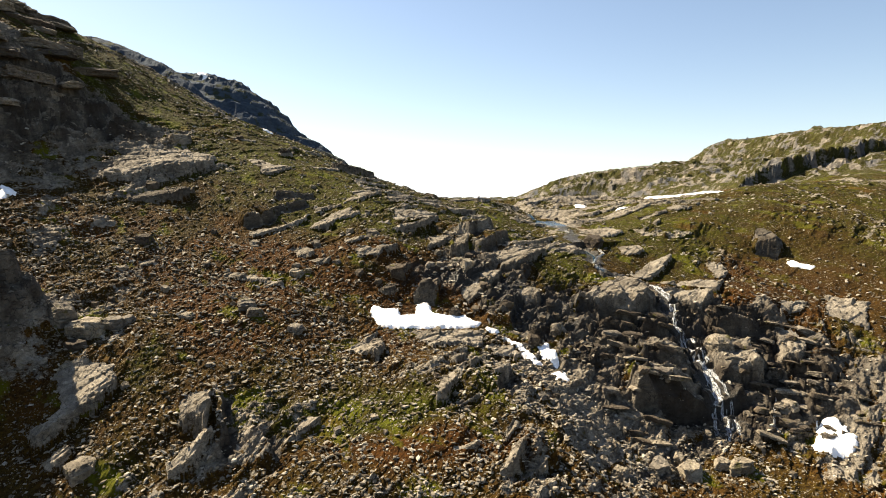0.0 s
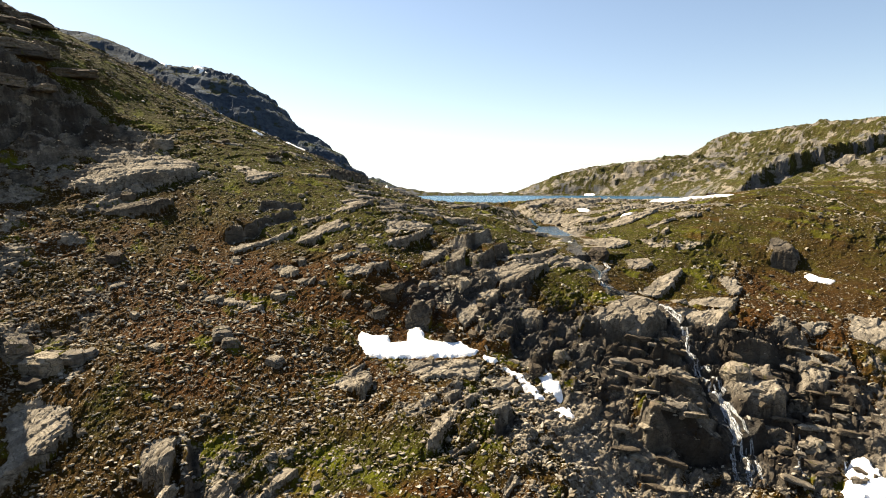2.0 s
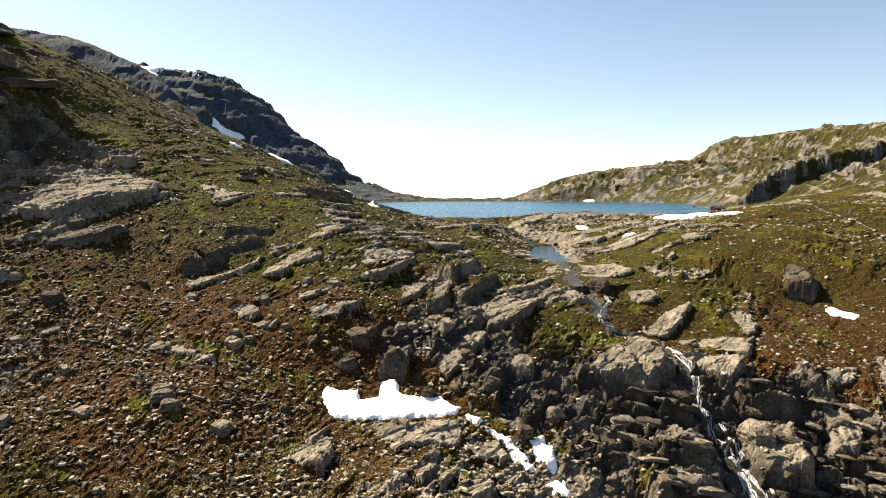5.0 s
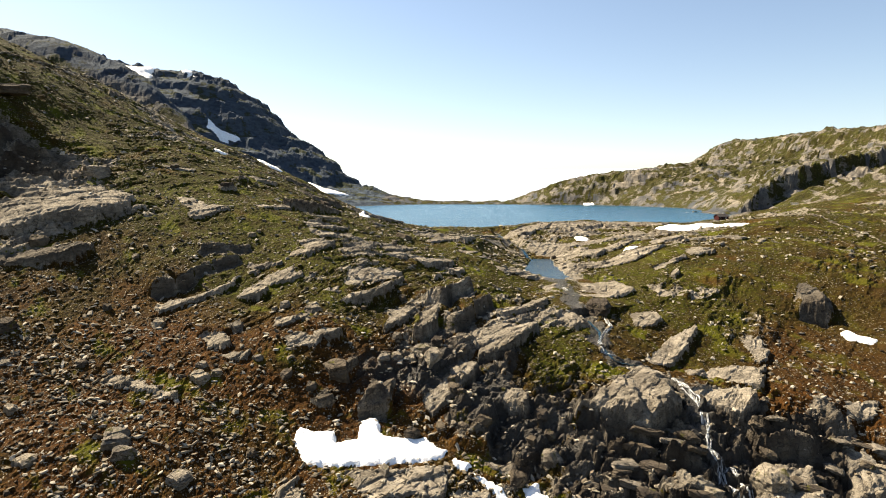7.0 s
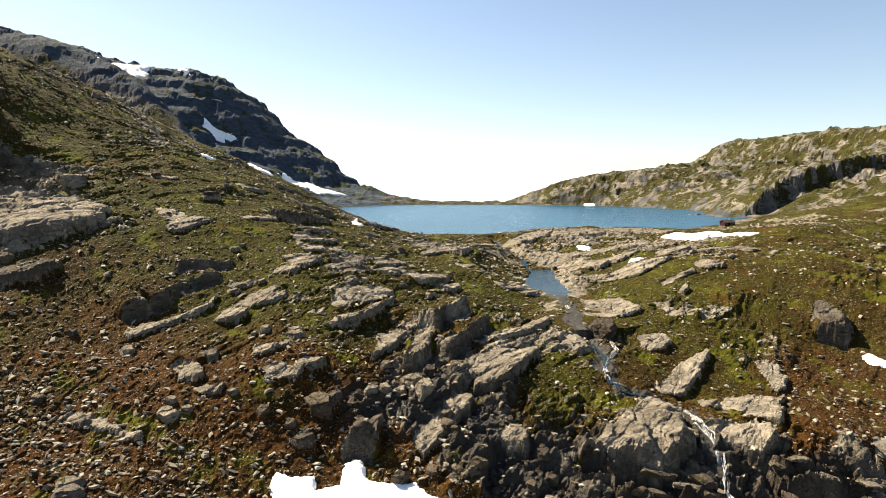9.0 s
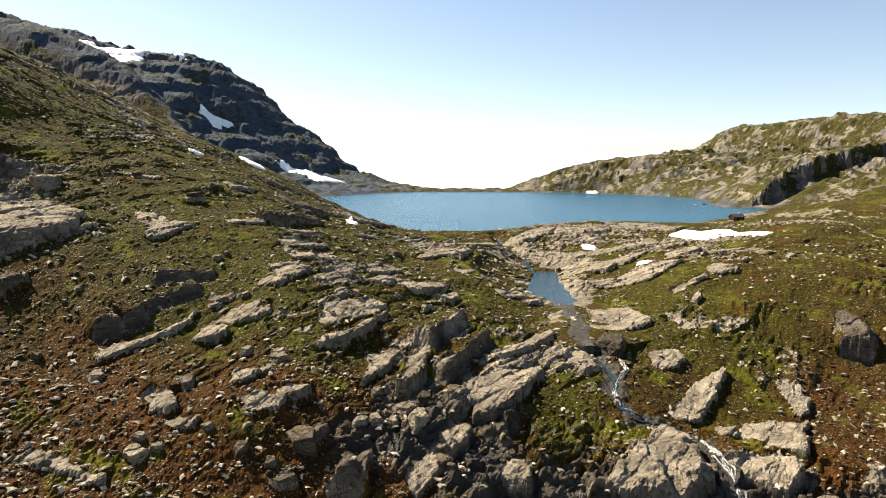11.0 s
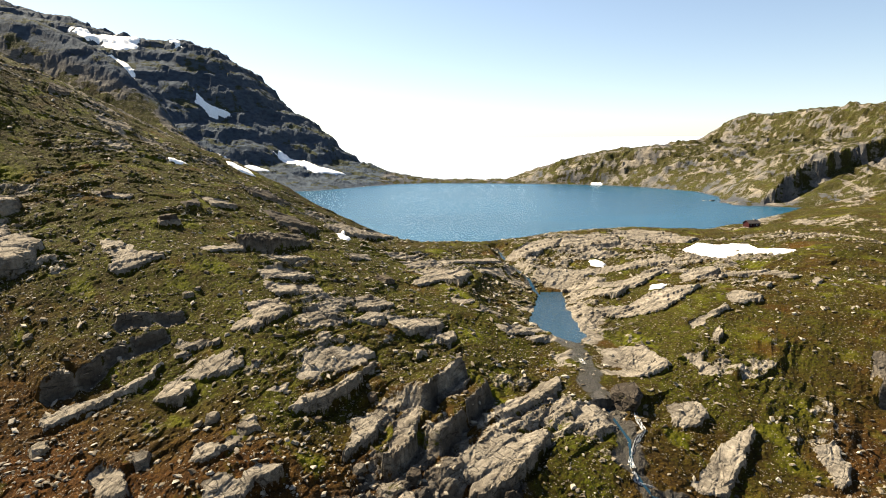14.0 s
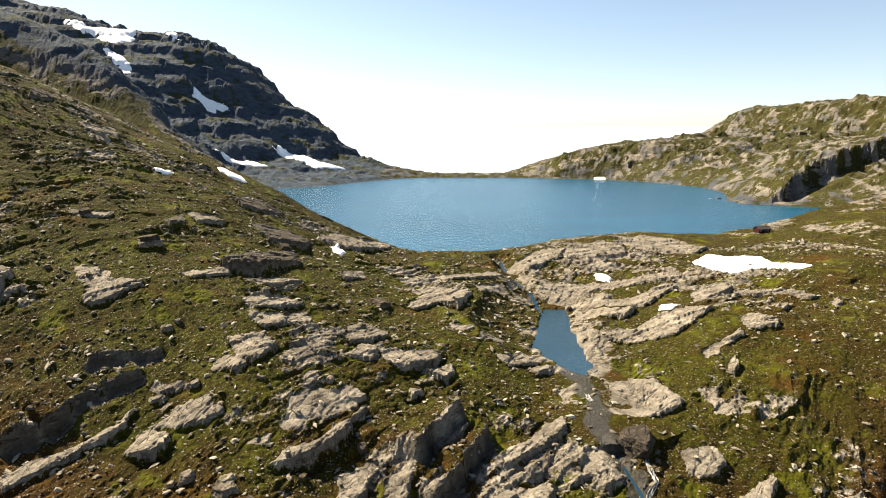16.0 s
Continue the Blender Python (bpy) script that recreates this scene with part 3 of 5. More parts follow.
bedrock(1, 0, (4.2, 157.7), (6.6, 160.4), (11.1, 163.6), (12.0, 159.4), (5.1, 156.3))
bedrock(2, 0, (19.6, 160.4), (21.0, 161.8), (24.3, 162.3), (24.9, 159.9), (24.1, 157.4), (19.9, 158.8))
bedrock(0.7, 0, (57.4, 198.3), (61.9, 200.8), (61.7, 195.0), (57.5, 195.0))
bedrock(1, 0, (53.5, 179.6), (61.2, 188.7), (70.3, 194.1), (68.9, 190.8), (61.8, 181.7), (59.3, 178.1), (54.0, 178.2))
bedrock(1.6, 0, (66.8, 178.5), (72.5, 179.3), (79.5, 178.7), (72.9, 166.3), (70.2, 169.1), (67.6, 171.7), (64.5, 173.6))
bedrock(0.9, 0, (61.0, 177.1), (65.2, 176.8), (64.4, 173.6), (61.1, 173.8))
bedrock(0.6, 0, (79.8, 190.6), (84.9, 192.4), (84.5, 186.5), (80.5, 180.4), (78.7, 181.0))
# this back's shade is put into its darker rock colour
bedrock(1.3, 1, (108.8, 219.1), (111.7, 217.1), (112.2, 213.4), (113.4, 209.9), (109.5, 203.6), (103.2, 207.2), (104.7, 212.1))
bedrock(3.4, 0, (-100.5, 186.7), (-100.6, 190.0), (-100.7, 200.0), (-105.0, 210.2), (-102.6, 220.3), (-85.9, 221.1), (-78.3, 219.7), (-76.8, 211.6), (-80.1, 201.8), (-89.2, 195.2), (-91.6, 189.7))
bedrock(2.4, 1, (-91.8, 180.4), (-89.2, 184.6), (-79.3, 191.2), (-75.2, 191.1), (-77.1, 185.9), (-87.1, 178.7))
bedrock(0.5, 0, (-53.3, 154.1), (-52.1, 155.8), (-43.4, 151.8), (-41.8, 150.3), (-48.5, 151.6))
bedrock(0.9, 0, (-74.7, 154.0), (-73.0, 156.2), (-70.4, 154.5), (-73.0, 151.3))
bedrock(1.2, 0, (-17.7, 133.5), (-14.8, 134.4), (-12.7, 132.6), (-12.6, 130.0), (-16.4, 130.1))
bedrock(0.9, 0, (-17.7, 135.5), (-14.8, 138.4), (-14.1, 137.6), (-16.6, 134.4))
bedrock(1.1, 0, (-7.6, 140.0), (-0.2, 141.7), (8.4, 143.6), (9.3, 140.5), (8.3, 136.1), (3.8, 135.8), (0.3, 134.8), (-5.3, 136.8))
bedrock(1, 0, (9.3, 139.2), (14.0, 140.6), (17.6, 137.9), (16.5, 136.4), (11.0, 134.5))
bedrock(0.8, 0, (-3.7, 134.4), (-0.9, 137.6), (0.3, 135.0), (-2.2, 132.4))
bedrock(1.6, 1, (-12.4, 158.7), (-9.6, 162.5), (-7.7, 160.8), (-10.2, 158.3))
bedrock(2.6, 1, (-6.4, 154.0), (-4.7, 158.4), (-1.0, 160.6), (-1.2, 155.3), (-2.2, 154.0))
bedrock(1.3, 1, (-15.8, 153.3), (-13.0, 155.5), (-11.6, 153.3), (-14.5, 152.1))
bedrock(1, 0, (4.6, 156.1), (7.3, 158.7), (9.5, 160.8), (9.5, 157.9), (6.3, 154.6))
bedrock(1.5, 0, (9.6, 163.8), (13.2, 169.2), (15.4, 166.2), (14.1, 163.1), (10.7, 162.0))
bedrock(1.6, 0, (20.6, 159.9), (23.1, 162.0), (25.2, 160.9), (24.2, 157.7), (20.9, 157.5))
bedrock(2.6, 0, (32.2, 156.8), (35.7, 157.5), (50.4, 174.0), (54.8, 168.8), (54.5, 161.2), (50.8, 157.2), (45.3, 153.3), (41.5, 154.7), (37.4, 155.6))
bedrock(2, 0, (57.8, 165.5), (68.6, 167.7), (70.6, 163.2), (65.8, 158.9), (64.1, 160.0), (60.6, 162.5))
bedrock(3, 0, (61.7, 144.2), (67.3, 151.3), (73.9, 151.1), (73.3, 144.5), (71.4, 138.1), (64.5, 139.1), (62.2, 142.2))
bedrock(1, 0, (45.1, 143.4), (50.2, 147.6), (52.7, 143.6), (45.4, 140.6))
bedrock(1.6, 0, (42.7, 135.6), (47.4, 135.4), (56.1, 136.1), (53.8, 133.2), (48.1, 133.8), (42.3, 134.4))
bedrock(1.2, 0, (83.0, 154.6), (87.4, 156.5), (88.0, 150.3), (83.7, 144.9), (79.4, 146.4))
bedrock(0.6, 0, (90.3, 167.2), (98.5, 168.6), (93.9, 163.2), (87.4, 161.7))
bedrock(0.7, 0, (106.8, 175.1), (115.1, 169.2), (107.8, 158.3), (100.4, 162.2))
bedrock(3.2, 0, (-70.2, 103.4), (-66.0, 107.0), (-69.6, 111.4), (-71.6, 114.8), (-71.2, 117.4), (-63.6, 116.5), (-59.8, 114.0), (-59.2, 110.9), (-62.2, 106.9), (-65.2, 104.2), (-67.5, 100.8))
bedrock(2.6, 0, (-46.9, 111.4), (-46.1, 113.2), (-41.9, 113.7), (-40.8, 112.1), (-41.1, 107.7), (-40.1, 103.8), (-43.2, 104.6), (-45.8, 105.3))
bedrock(2.4, 0, (-41.7, 102.0), (-40.8, 104.3), (-38.1, 103.0), (-40.3, 98.5), (-43.8, 97.6), (-44.9, 99.2))
bedrock(1.4, 0, (-65.1, 98.3), (-62.6, 102.0), (-60.9, 101.1), (-61.7, 98.3))
bedrock(1, 0, (-25.7, 107.5), (-23.8, 109.9), (-21.2, 108.7), (-23.1, 106.4), (-24.9, 106.4))
bedrock(1.6, 0, (-19.5, 131.9), (-16.6, 136.3), (-12.9, 134.6), (-12.2, 129.9), (-13.7, 126.6), (-19.2, 129.9))
bedrock(1.6, 0, (1.7, 127.8), (4.6, 132.5), (5.1, 129.7), (2.7, 122.5), (1.1, 123.6))
bedrock(1.7, 0, (5.6, 128.3), (7.9, 132.0), (7.9, 125.4), (5.3, 120.6))
bedrock(1.5, 0, (9.2, 122.6), (11.2, 127.4), (13.9, 127.3), (12.8, 121.5), (9.9, 118.8))
bedrock(2.2, 0, (-1.3, 109.9), (-0.4, 117.7), (1.7, 119.9), (2.7, 117.3), (0.6, 110.7))
bedrock(1.7, 0, (2.5, 110.5), (7.0, 113.8), (6.4, 110.6), (3.0, 108.6))
bedrock(2.2, 0, (8.5, 95.1), (10.5, 98.2), (11.1, 100.0), (13.7, 100.5), (13.1, 98.7), (11.0, 95.3))
bedrock(2, 0, (14.0, 96.3), (16.1, 99.0), (16.9, 98.0), (15.3, 96.1))
bedrock(0.5, 0, (1.5, 100.1), (4.6, 100.9), (6.3, 100.9), (5.4, 99.8), (1.9, 99.4))
bedrock(0.8, 0, (10.0, 102.9), (12.0, 104.7), (12.8, 103.6), (10.8, 101.9))
bedrock(2.4, 1, (-42.7, 241.2), (-39.8, 253.8), (-31.6, 269.1), (-27.7, 259.0), (-34.3, 240.4), (-39.9, 236.9))
bedrock(1.5, 0, (-31.6, 300.2), (-29.6, 332.4), (-11.5, 348.3), (-9.3, 325.0), (-23.7, 297.7))
bedrock(1.8, 1, (-48.0, 280.8), (-41.0, 293.0), (-31.6, 291.2), (-30.0, 276.0), (-38.3, 269.8))
bedrock(1.2, 0, (-61.9, 269.2), (-55.5, 273.3), (-51.1, 269.8), (-56.6, 263.4))
bedrock(1.2, 0, (-63.2, 241.5), (-60.8, 245.2), (-56.7, 242.1), (-60.2, 237.9))
bedrock(0.8, 0, (-83.2, 248.1), (-74.1, 252.5), (-73.6, 248.7), (-80.4, 245.6))
bedrock(1.5, 1, (-143.0, 332.7), (-139.7, 340.8), (-133.7, 327.2), (-133.8, 314.7))
bedrock(1.2, 0, (-120.9, 321.9), (-118.6, 340.6), (-112.1, 331.7), (-115.5, 315.6))
bedrock(0.6, 0, (-104.8, 295.8), (-97.9, 296.3), (-96.3, 289.7), (-101.7, 290.0))
bedrock(1.5, 1, (-63.1, 257.2), (-61.9, 265.1), (-57.6, 258.2), (-59.8, 252.8))
bedrock(1.5, 1, (-61.8, 306.8), (-58.8, 329.1), (-48.1, 320.5), (-47.5, 303.5), (-54.4, 295.7))
bedrock(0.8, 0, (-47.8, 230.0), (-40.6, 238.8), (-37.9, 234.8), (-44.7, 228.6))
bedrock(0.8, 0, (-80.6, 218.4), (-79.0, 219.6), (-77.1, 217.5), (-78.1, 214.7))
bedrock(1, 0, (-17.8, 263.8), (-13.2, 275.7), (-10.3, 266.7), (-15.1, 256.3))
bedrock(0.9, 0, (-34.4, 236.0), (-28.4, 243.6), (-23.0, 244.7), (-28.9, 235.3))
bedrock(0.8, 0, (29.9, 223.5), (39.8, 230.0), (39.2, 226.6), (32.2, 222.1))


def bedrock_form(x, y):
    """Lift, bareness and darkness of the rock backs."""
    lift, bare, dim = np.zeros(x.size), np.zeros(x.size), np.zeros(x.size)
    fx, fy = x.ravel(), y.ravel()
    wob = (0.75 * perlin(x / 2.8, y / 2.8) + 0.4 * perlin(x / 0.9 + 5, y / 0.9)).ravel()
    for high, dark, ring in BEDROCK:
        xs, ys = [p[0] for p in ring], [p[1] for p in ring]
        near = np.nonzero((fx > min(xs) - 4) & (fx < max(xs) + 4) & (fy > min(ys) - 4) & (fy < max(ys) + 4))[0]
        if not len(near):
            continue
        cx, cy = (min(xs) + max(xs)) / 2, (min(ys) + max(ys)) / 2
        half = max(abs((px - cx) * 0.78 - (py - cy) * 0.62) for px, py in ring)
        w = wob[near]
        d = w * min(1.0, half / 4.0) - outline_distance(fx[near], fy[near], ring)
        u = np.clip(((fx[near] - cx) * 0.78 - (fy[near] - cy) * 0.62) / half, -1, 1)
        body = 0.85 * step(-0.1, 0.15, d) + 0.15 * step(0.7, 0.9, d + 1.5 * w)
        w = w * min(1.0, half / 4.5)
        moat = -0.5 * high * step(0.0, 0.6, u) * np.exp(-((d + 0.55) / 0.7) ** 2) * (d < 0)
        rise = body * high * (0.03 + 1.4 * (0.5 + 0.5 * u) ** 1.8)
        lift[near] = np.where(d < 0, np.where(lift[near] > 0, lift[near], np.minimum(lift[near], moat)), np.maximum(lift[near], rise))
        bare[near] = np.maximum(bare[near], step(-0.25, 0.2, d))
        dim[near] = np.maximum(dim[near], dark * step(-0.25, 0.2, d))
    return lift.reshape(x.shape), bare.reshape(x.shape), dim.reshape(x.shape)


TURF = []


def turf(kind, amount, x, y, rx, ry):
    """A patch where the heath is greener or redder."""
    TURF.append((kind, amount, x, y, rx, ry))


turf('green', 0.5, -45.7, 205.5, 12.6, 3.8)
turf('green', 0.5, -31.3, 218.1, 6.3, 4.1)
turf('green', 0.5, -6.2, 223.9, 10.7, 9.1)
turf('green', 0.5, -39.0, 186.3, 8.8, 4.4)
turf('green', 0.5, 20.3, 230.4, 8.2, 8.2)
turf('green', 0.5, 5.7, 194.0, 5.9, 4.2)
turf('green', 0.5, 22.3, 221.1, 5.1, 4.6)
turf('green', 0.5, -58.1, 248.7, 19.6, 13.5)
turf('green', 0.5, 65.0, 239.6, 6.9, 7.9)
turf('green', 0.5, 84.8, 218.4, 18.7, 12.8)
turf('green', 0.5, -14.4, 176.5, 11.7, 7.8)
turf('green', 0.5, -18.5, 158.6, 5.8, 2.1)
turf('green', 0.5, -16.5, 197.7, 15.8, 6.6)
turf('green', 0.5, 35.0, 183.0, 5.7, 11.9)
turf('green', 0.5, 75.5, 203.4, 12.7, 8.5)
turf('green', 0.5, -16.8, 159.0, 10.6, 2.6)
turf('green', 0.5, 28.7, 168.9, 4.8, 9.0)
turf('green', 0.5, 49.8, 150.8, 4.4, 3.5)
turf('green', 0.5, -49.3, 213.6, 20.1, 11.4)
turf('green', 0.5, -9.8, 182.9, 12.9, 6.9)
turf('green', 0.7, -16.8, 108.0, 8.6, 4.9)
turf('green', 0.7, -7.5, 109.7, 7.6, 3.9)
turf('green', 0.7, 9.8, 123.5, 4.5, 11.7)
turf('green', 0.7, -34.3, 109.8, 3.7, 3.3)
turf('green', 0.7, 51.6, 151.9, 5.0, 2.8)
turf('green', 0.7, 102.4, 156.3, 4.1, 12.5)
turf('green', 0.7, -56.3, 118.0, 3.8, 7.0)
turf('green', 0.7, -59.8, 132.8, 6.5, 3.0)
turf('green', 0.7, 27.4, 150.0, 2.6, 7.0)
turf('rust', 0.7, 92.2, 187.2, 9.1, 15.8)
turf('rust', 0.7, -49.1, 166.9, 8.5, 5.3)
turf('rust', 0.7, 1.3, 161.0, 5.3, 2.1)
turf('rust', 0.7, 81.7, 163.4, 11.4, 7.7)
turf('rust', 0.7, -101.6, 215.5, 3.8, 5.0)
turf('rust', 0.7, -80.8, 187.0, 6.4, 2.0)
turf('rust', 0.7, -9.0, 157.8, 13.0, 2.6)
turf('rust', 0.7, -48.9, 144.1, 11.0, 8.6)
turf('rust', 0.6, 91.9, 170.0, 19.4, 17.7)
turf('rust', 0.6, -6.9, 100.6, 10.5, 4.0)
turf('rust', 0.6, -16.8, 102.3, 3.7, 2.2)
turf('rust', 0.6, -42.4, 128.6, 12.5, 5.9)
turf('rust', 0.6, 86.1, 136.3, 6.9, 9.4)
turf('rust', 0.6, -96.1, 206.2, 2.8, 4.4)
turf('rust', 0.6, 6.3, 100.2, 10.9, 2.6)


SCARPS = []


def scarp(x0, y0, x1, y1, drop):
    """A break of slope along the grain: the ground on its left stands higher and ends in a short face, darkened as in
    shade.
    """
    SCARPS.append((x0, y0, x1, y1, drop))


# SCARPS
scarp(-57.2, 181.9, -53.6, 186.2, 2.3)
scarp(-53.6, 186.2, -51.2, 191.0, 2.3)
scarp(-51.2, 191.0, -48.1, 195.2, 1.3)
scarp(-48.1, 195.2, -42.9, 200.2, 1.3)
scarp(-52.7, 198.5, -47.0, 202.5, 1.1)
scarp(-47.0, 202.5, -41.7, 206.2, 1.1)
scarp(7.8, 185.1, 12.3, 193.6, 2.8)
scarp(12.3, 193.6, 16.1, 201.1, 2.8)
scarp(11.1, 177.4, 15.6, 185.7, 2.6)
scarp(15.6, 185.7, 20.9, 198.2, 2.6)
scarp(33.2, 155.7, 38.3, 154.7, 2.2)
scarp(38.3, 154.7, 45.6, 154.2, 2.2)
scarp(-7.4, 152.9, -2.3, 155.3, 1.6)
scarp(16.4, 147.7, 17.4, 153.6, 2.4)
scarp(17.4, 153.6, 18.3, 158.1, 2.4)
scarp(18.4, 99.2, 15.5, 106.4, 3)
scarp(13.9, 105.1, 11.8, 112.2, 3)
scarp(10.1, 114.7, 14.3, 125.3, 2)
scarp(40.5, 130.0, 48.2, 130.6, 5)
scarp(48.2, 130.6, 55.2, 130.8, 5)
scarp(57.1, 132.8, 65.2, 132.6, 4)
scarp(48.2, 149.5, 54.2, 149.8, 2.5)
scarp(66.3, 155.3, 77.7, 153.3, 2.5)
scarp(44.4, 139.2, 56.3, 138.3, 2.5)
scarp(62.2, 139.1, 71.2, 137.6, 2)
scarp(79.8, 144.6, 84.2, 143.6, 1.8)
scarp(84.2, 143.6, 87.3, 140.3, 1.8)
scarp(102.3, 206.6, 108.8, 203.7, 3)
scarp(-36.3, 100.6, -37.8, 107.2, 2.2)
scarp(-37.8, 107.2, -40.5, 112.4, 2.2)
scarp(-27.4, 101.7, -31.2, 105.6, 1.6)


def scarp_form(x, y):
    lift, bare = np.zeros(x.size), np.zeros(x.size)
    fx, fy = x.ravel(), y.ravel()
    wob = (1.1 * perlin(x / 6, y / 6) + 0.6 * perlin(x / 2.2, y / 2.2)).ravel()
    for x0, y0, x1, y1, drop in SCARPS:
        near = np.nonzero((fx > min(x0, x1) - 14) & (fx < max(x0, x1) + 14) & (fy > min(y0, y1) - 14) & (fy < max(y0, y1) + 14))[0]
        n = math.hypot(x1 - x0, y1 - y0)
        dx, dy = fx[near] - x0, fy[near] - y0
        t = (dx * (x1 - x0) + dy * (y1 - y0)) / n
        d = (dy * (x1 - x0) - dx * (y1 - y0)) / n + wob[near]
        end = step(-0.8, 1.0, t) * step(-0.8, 1.0, n - t)
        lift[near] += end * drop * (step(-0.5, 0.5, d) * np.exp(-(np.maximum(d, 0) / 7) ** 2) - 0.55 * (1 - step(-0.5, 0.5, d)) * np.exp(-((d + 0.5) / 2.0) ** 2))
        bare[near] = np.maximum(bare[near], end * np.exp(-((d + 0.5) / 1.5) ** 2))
    return lift.reshape(x.shape), bare.reshape(x.shape)


def terrain(x, y):
    """Height and the masks of what covers the ground, with those of painted shade and haze."""
    x, y = np.asarray(x, float), np.asarray(y, float)
    lake_d = outline_distance(x, y, LAKE_SHORE)
    far_w = step(430, 500, y)
    base = near_form(x, y) * (1 - far_w) + far_form(x, y) * far_w
    # knoll at the camera's side and the cliff under the left shoulder
    knoll = np.exp(-((np.abs(x + 96) / 17) ** 6 + (np.abs(y - 112) / 17) ** 6))
    base = base + 17 * knoll
    shore = lake_d + 2.5 * fbm(x / 14, y / 14, 3)
    cliff = np.exp(-((x + 132 + 0.35 * (200 - y)) / 24) ** 2) * step(140, 175, y) * (1 - step(222, 256, y))
    chasm = bump_at(x, y, 62, 146, 30, 20, 0)
    gully = bump_at(x, y, 20, 158, 24, 13, -25) + 0.8 * bump_at(x, y, -6, 161, 17, 7, 20)
    # where rock breaks through
    expose = 0.5 + 0.55 * fbm(x / 38 + 3, y / 38, 3) + 0.25 * fbm(x / 9, y / 9, 2)
    expose = expose + 0.5 * chasm + 0.35 * gully + 0.8 * cliff + 0.9 * knoll
    expose = expose + 0.10 * bump_at(x, y, 62, 285, 36, 50, 0) - 0.30 * bump_at(x, y, 92, 215, 26, 22, 0) - 0.45 * bump_at(x, y, -35, 150, 45, 28, 20)
    expose = expose - 0.15 * bump_at(x, y, -45, 245, 60, 40, 0) + 0.12 * bump_at(x, y, -5, 205, 45, 42, 20)
    expose = expose + 0.35 * bump_at(x, y, 36, 116, 14, 26, 12) + 0.3 * bump_at(x, y, 90, 128, 24, 14) + 0.25 * bump_at(x, y, 82, 156, 16, 10)
    expose = expose + 0.30 * bump_at(x, y, 33, 190, 18, 24, 0) - 0.45 * bump_at(x, y, 108, 190, 20, 24)
    expose = expose - 0.6 * bump_at(x, y, 33, 176, 5.5, 9, -30)
    expose = np.clip(expose, 0, 1.3)
    m = step(0.35, 0.8, expose)
    right = step(20, 60, x) * step(215, 240, y)
    big, fb, _ = ledges(x, y, 37, 17, 0.3)
    mid, fm, _ = ledges(x, y, 42, 7.0, 4.1)
    flat, ff, _ = ledges(x, y, 68, 11, 2.2, 0.2)
    sml, fs, _ = ledges(x, y, 33, 2.8, 8.6, 0.22)
    near = 1 - step(500, 800, y)
    h = (big - 0.45) * (0.3 + 0.7 * m) * (1 - 0.7 * right) + (mid - 0.45) * (0.15 + 0.5 * m) * (1 - 0.5 * right) + (flat - 0.45) * right * (0.12 + 0.5 * m)
    h = h + (sml - 0.45) * 0.42 * m
    h = h * near
    steep = np.clip(cliff + knoll + 0.9 * chasm + 0.2 * gully, 0, 1)
    p1, c1 = plates(x, y, 40, 9.0, 4.5, 3)
    p2, c2 = plates(x, y, 34, 3.6, 2.0, 11)
    p3, c3 = plates(x, y, 78, 11.0, 3.2, 19)
    p1 = p1 * (1 - right) + p3 * right
    c1 = c1 * (1 - right) + c3 * right
    crack = (1 - step(0.02, 0.12, c1)) * 0.5 + (1 - step(0.02, 0.14, c2)) * 0.22
    h = h + near * (m * (1 - 0.5 * right) * (0.50 * p1 + 0.22 * p2 - 0.45 * crack) + steep * (0.75 * p1 + 0.5 * p2 - 0.6 * crack))
    h = h + 0.9 * fbm(x / 22, y / 22, 3) + (0.16 + 0.05 * m) * fbm(x / 3.1, y / 3.1, 3) + 0.17 * (1 - 0.5 * m) * fbm(x / 1.0, y / 1.0, 2)
    rub, rc = plates(x, y, 37, 1.9, 1.2, 23)
    rub2, rc2 = plates(x, y, 10, 0.9, 0.75, 29)
    strewn = np.clip(0.25 + 0.9 * bump_at(x, y, -60, 140, 60, 40) + 0.7 * bump_at(x, y, 38, 120, 30, 26) + 0.6 * bump_at(x, y, -106, 195, 18, 44, -12) + 0.5 * fbm(x / 7, y / 7, 3), 0, 1)
    strewn = strewn * (1 - 0.75 * right) * (1 - 0.7 * np.clip(gully + 0.6 * chasm, 0, 1))
    h = h + near * strewn * (0.42 * np.maximum(rub, 0) + 0.18 * np.maximum(rub2, 0) - 0.12 * (rc < 0.08))
    lift, bare, dim = bedrock_form(x, y)
    h = h * (1 - 0.95 * bare) + lift + bare * (0.34 * p1 + 0.14 * p2 - 0.36 * crack)
    broken, ledge_bare = scarp_form(x, y)
    h = h + broken
    # strata of the cliff on the left
    bed_z = (base + 2.5 * fbm(x / 15, y / 15, 3) + 0.10 * x) / 5.2
    bf = bed_z - np.floor(bed_z)
    bs = (base + 1.2 * fbm(x / 8 + 3, y / 8, 3) + 0.05 * y) / 1.9
    bs = bs - np.floor(bs)
    h = h + np.clip(1.3 * cliff + knoll, 0, 1) * (5.2 * (step(0.45, 0.7, bf) - bf) + 1.7 * (step(0.5, 0.75, bs) - bs))
    # bedding of the waterfall cliff, dipping to the right
    bz = (base + 0.17 * (x - 60) + 1.5 * fbm(x / 7, y / 7, 3)) / 2.4
    bg = bz - np.floor(bz)
    bt = (base - 0.1 * (x - 60) + 0.8 * fbm(x / 4, y / 4, 3)) / 0.95
    bt = bt - np.floor(bt)
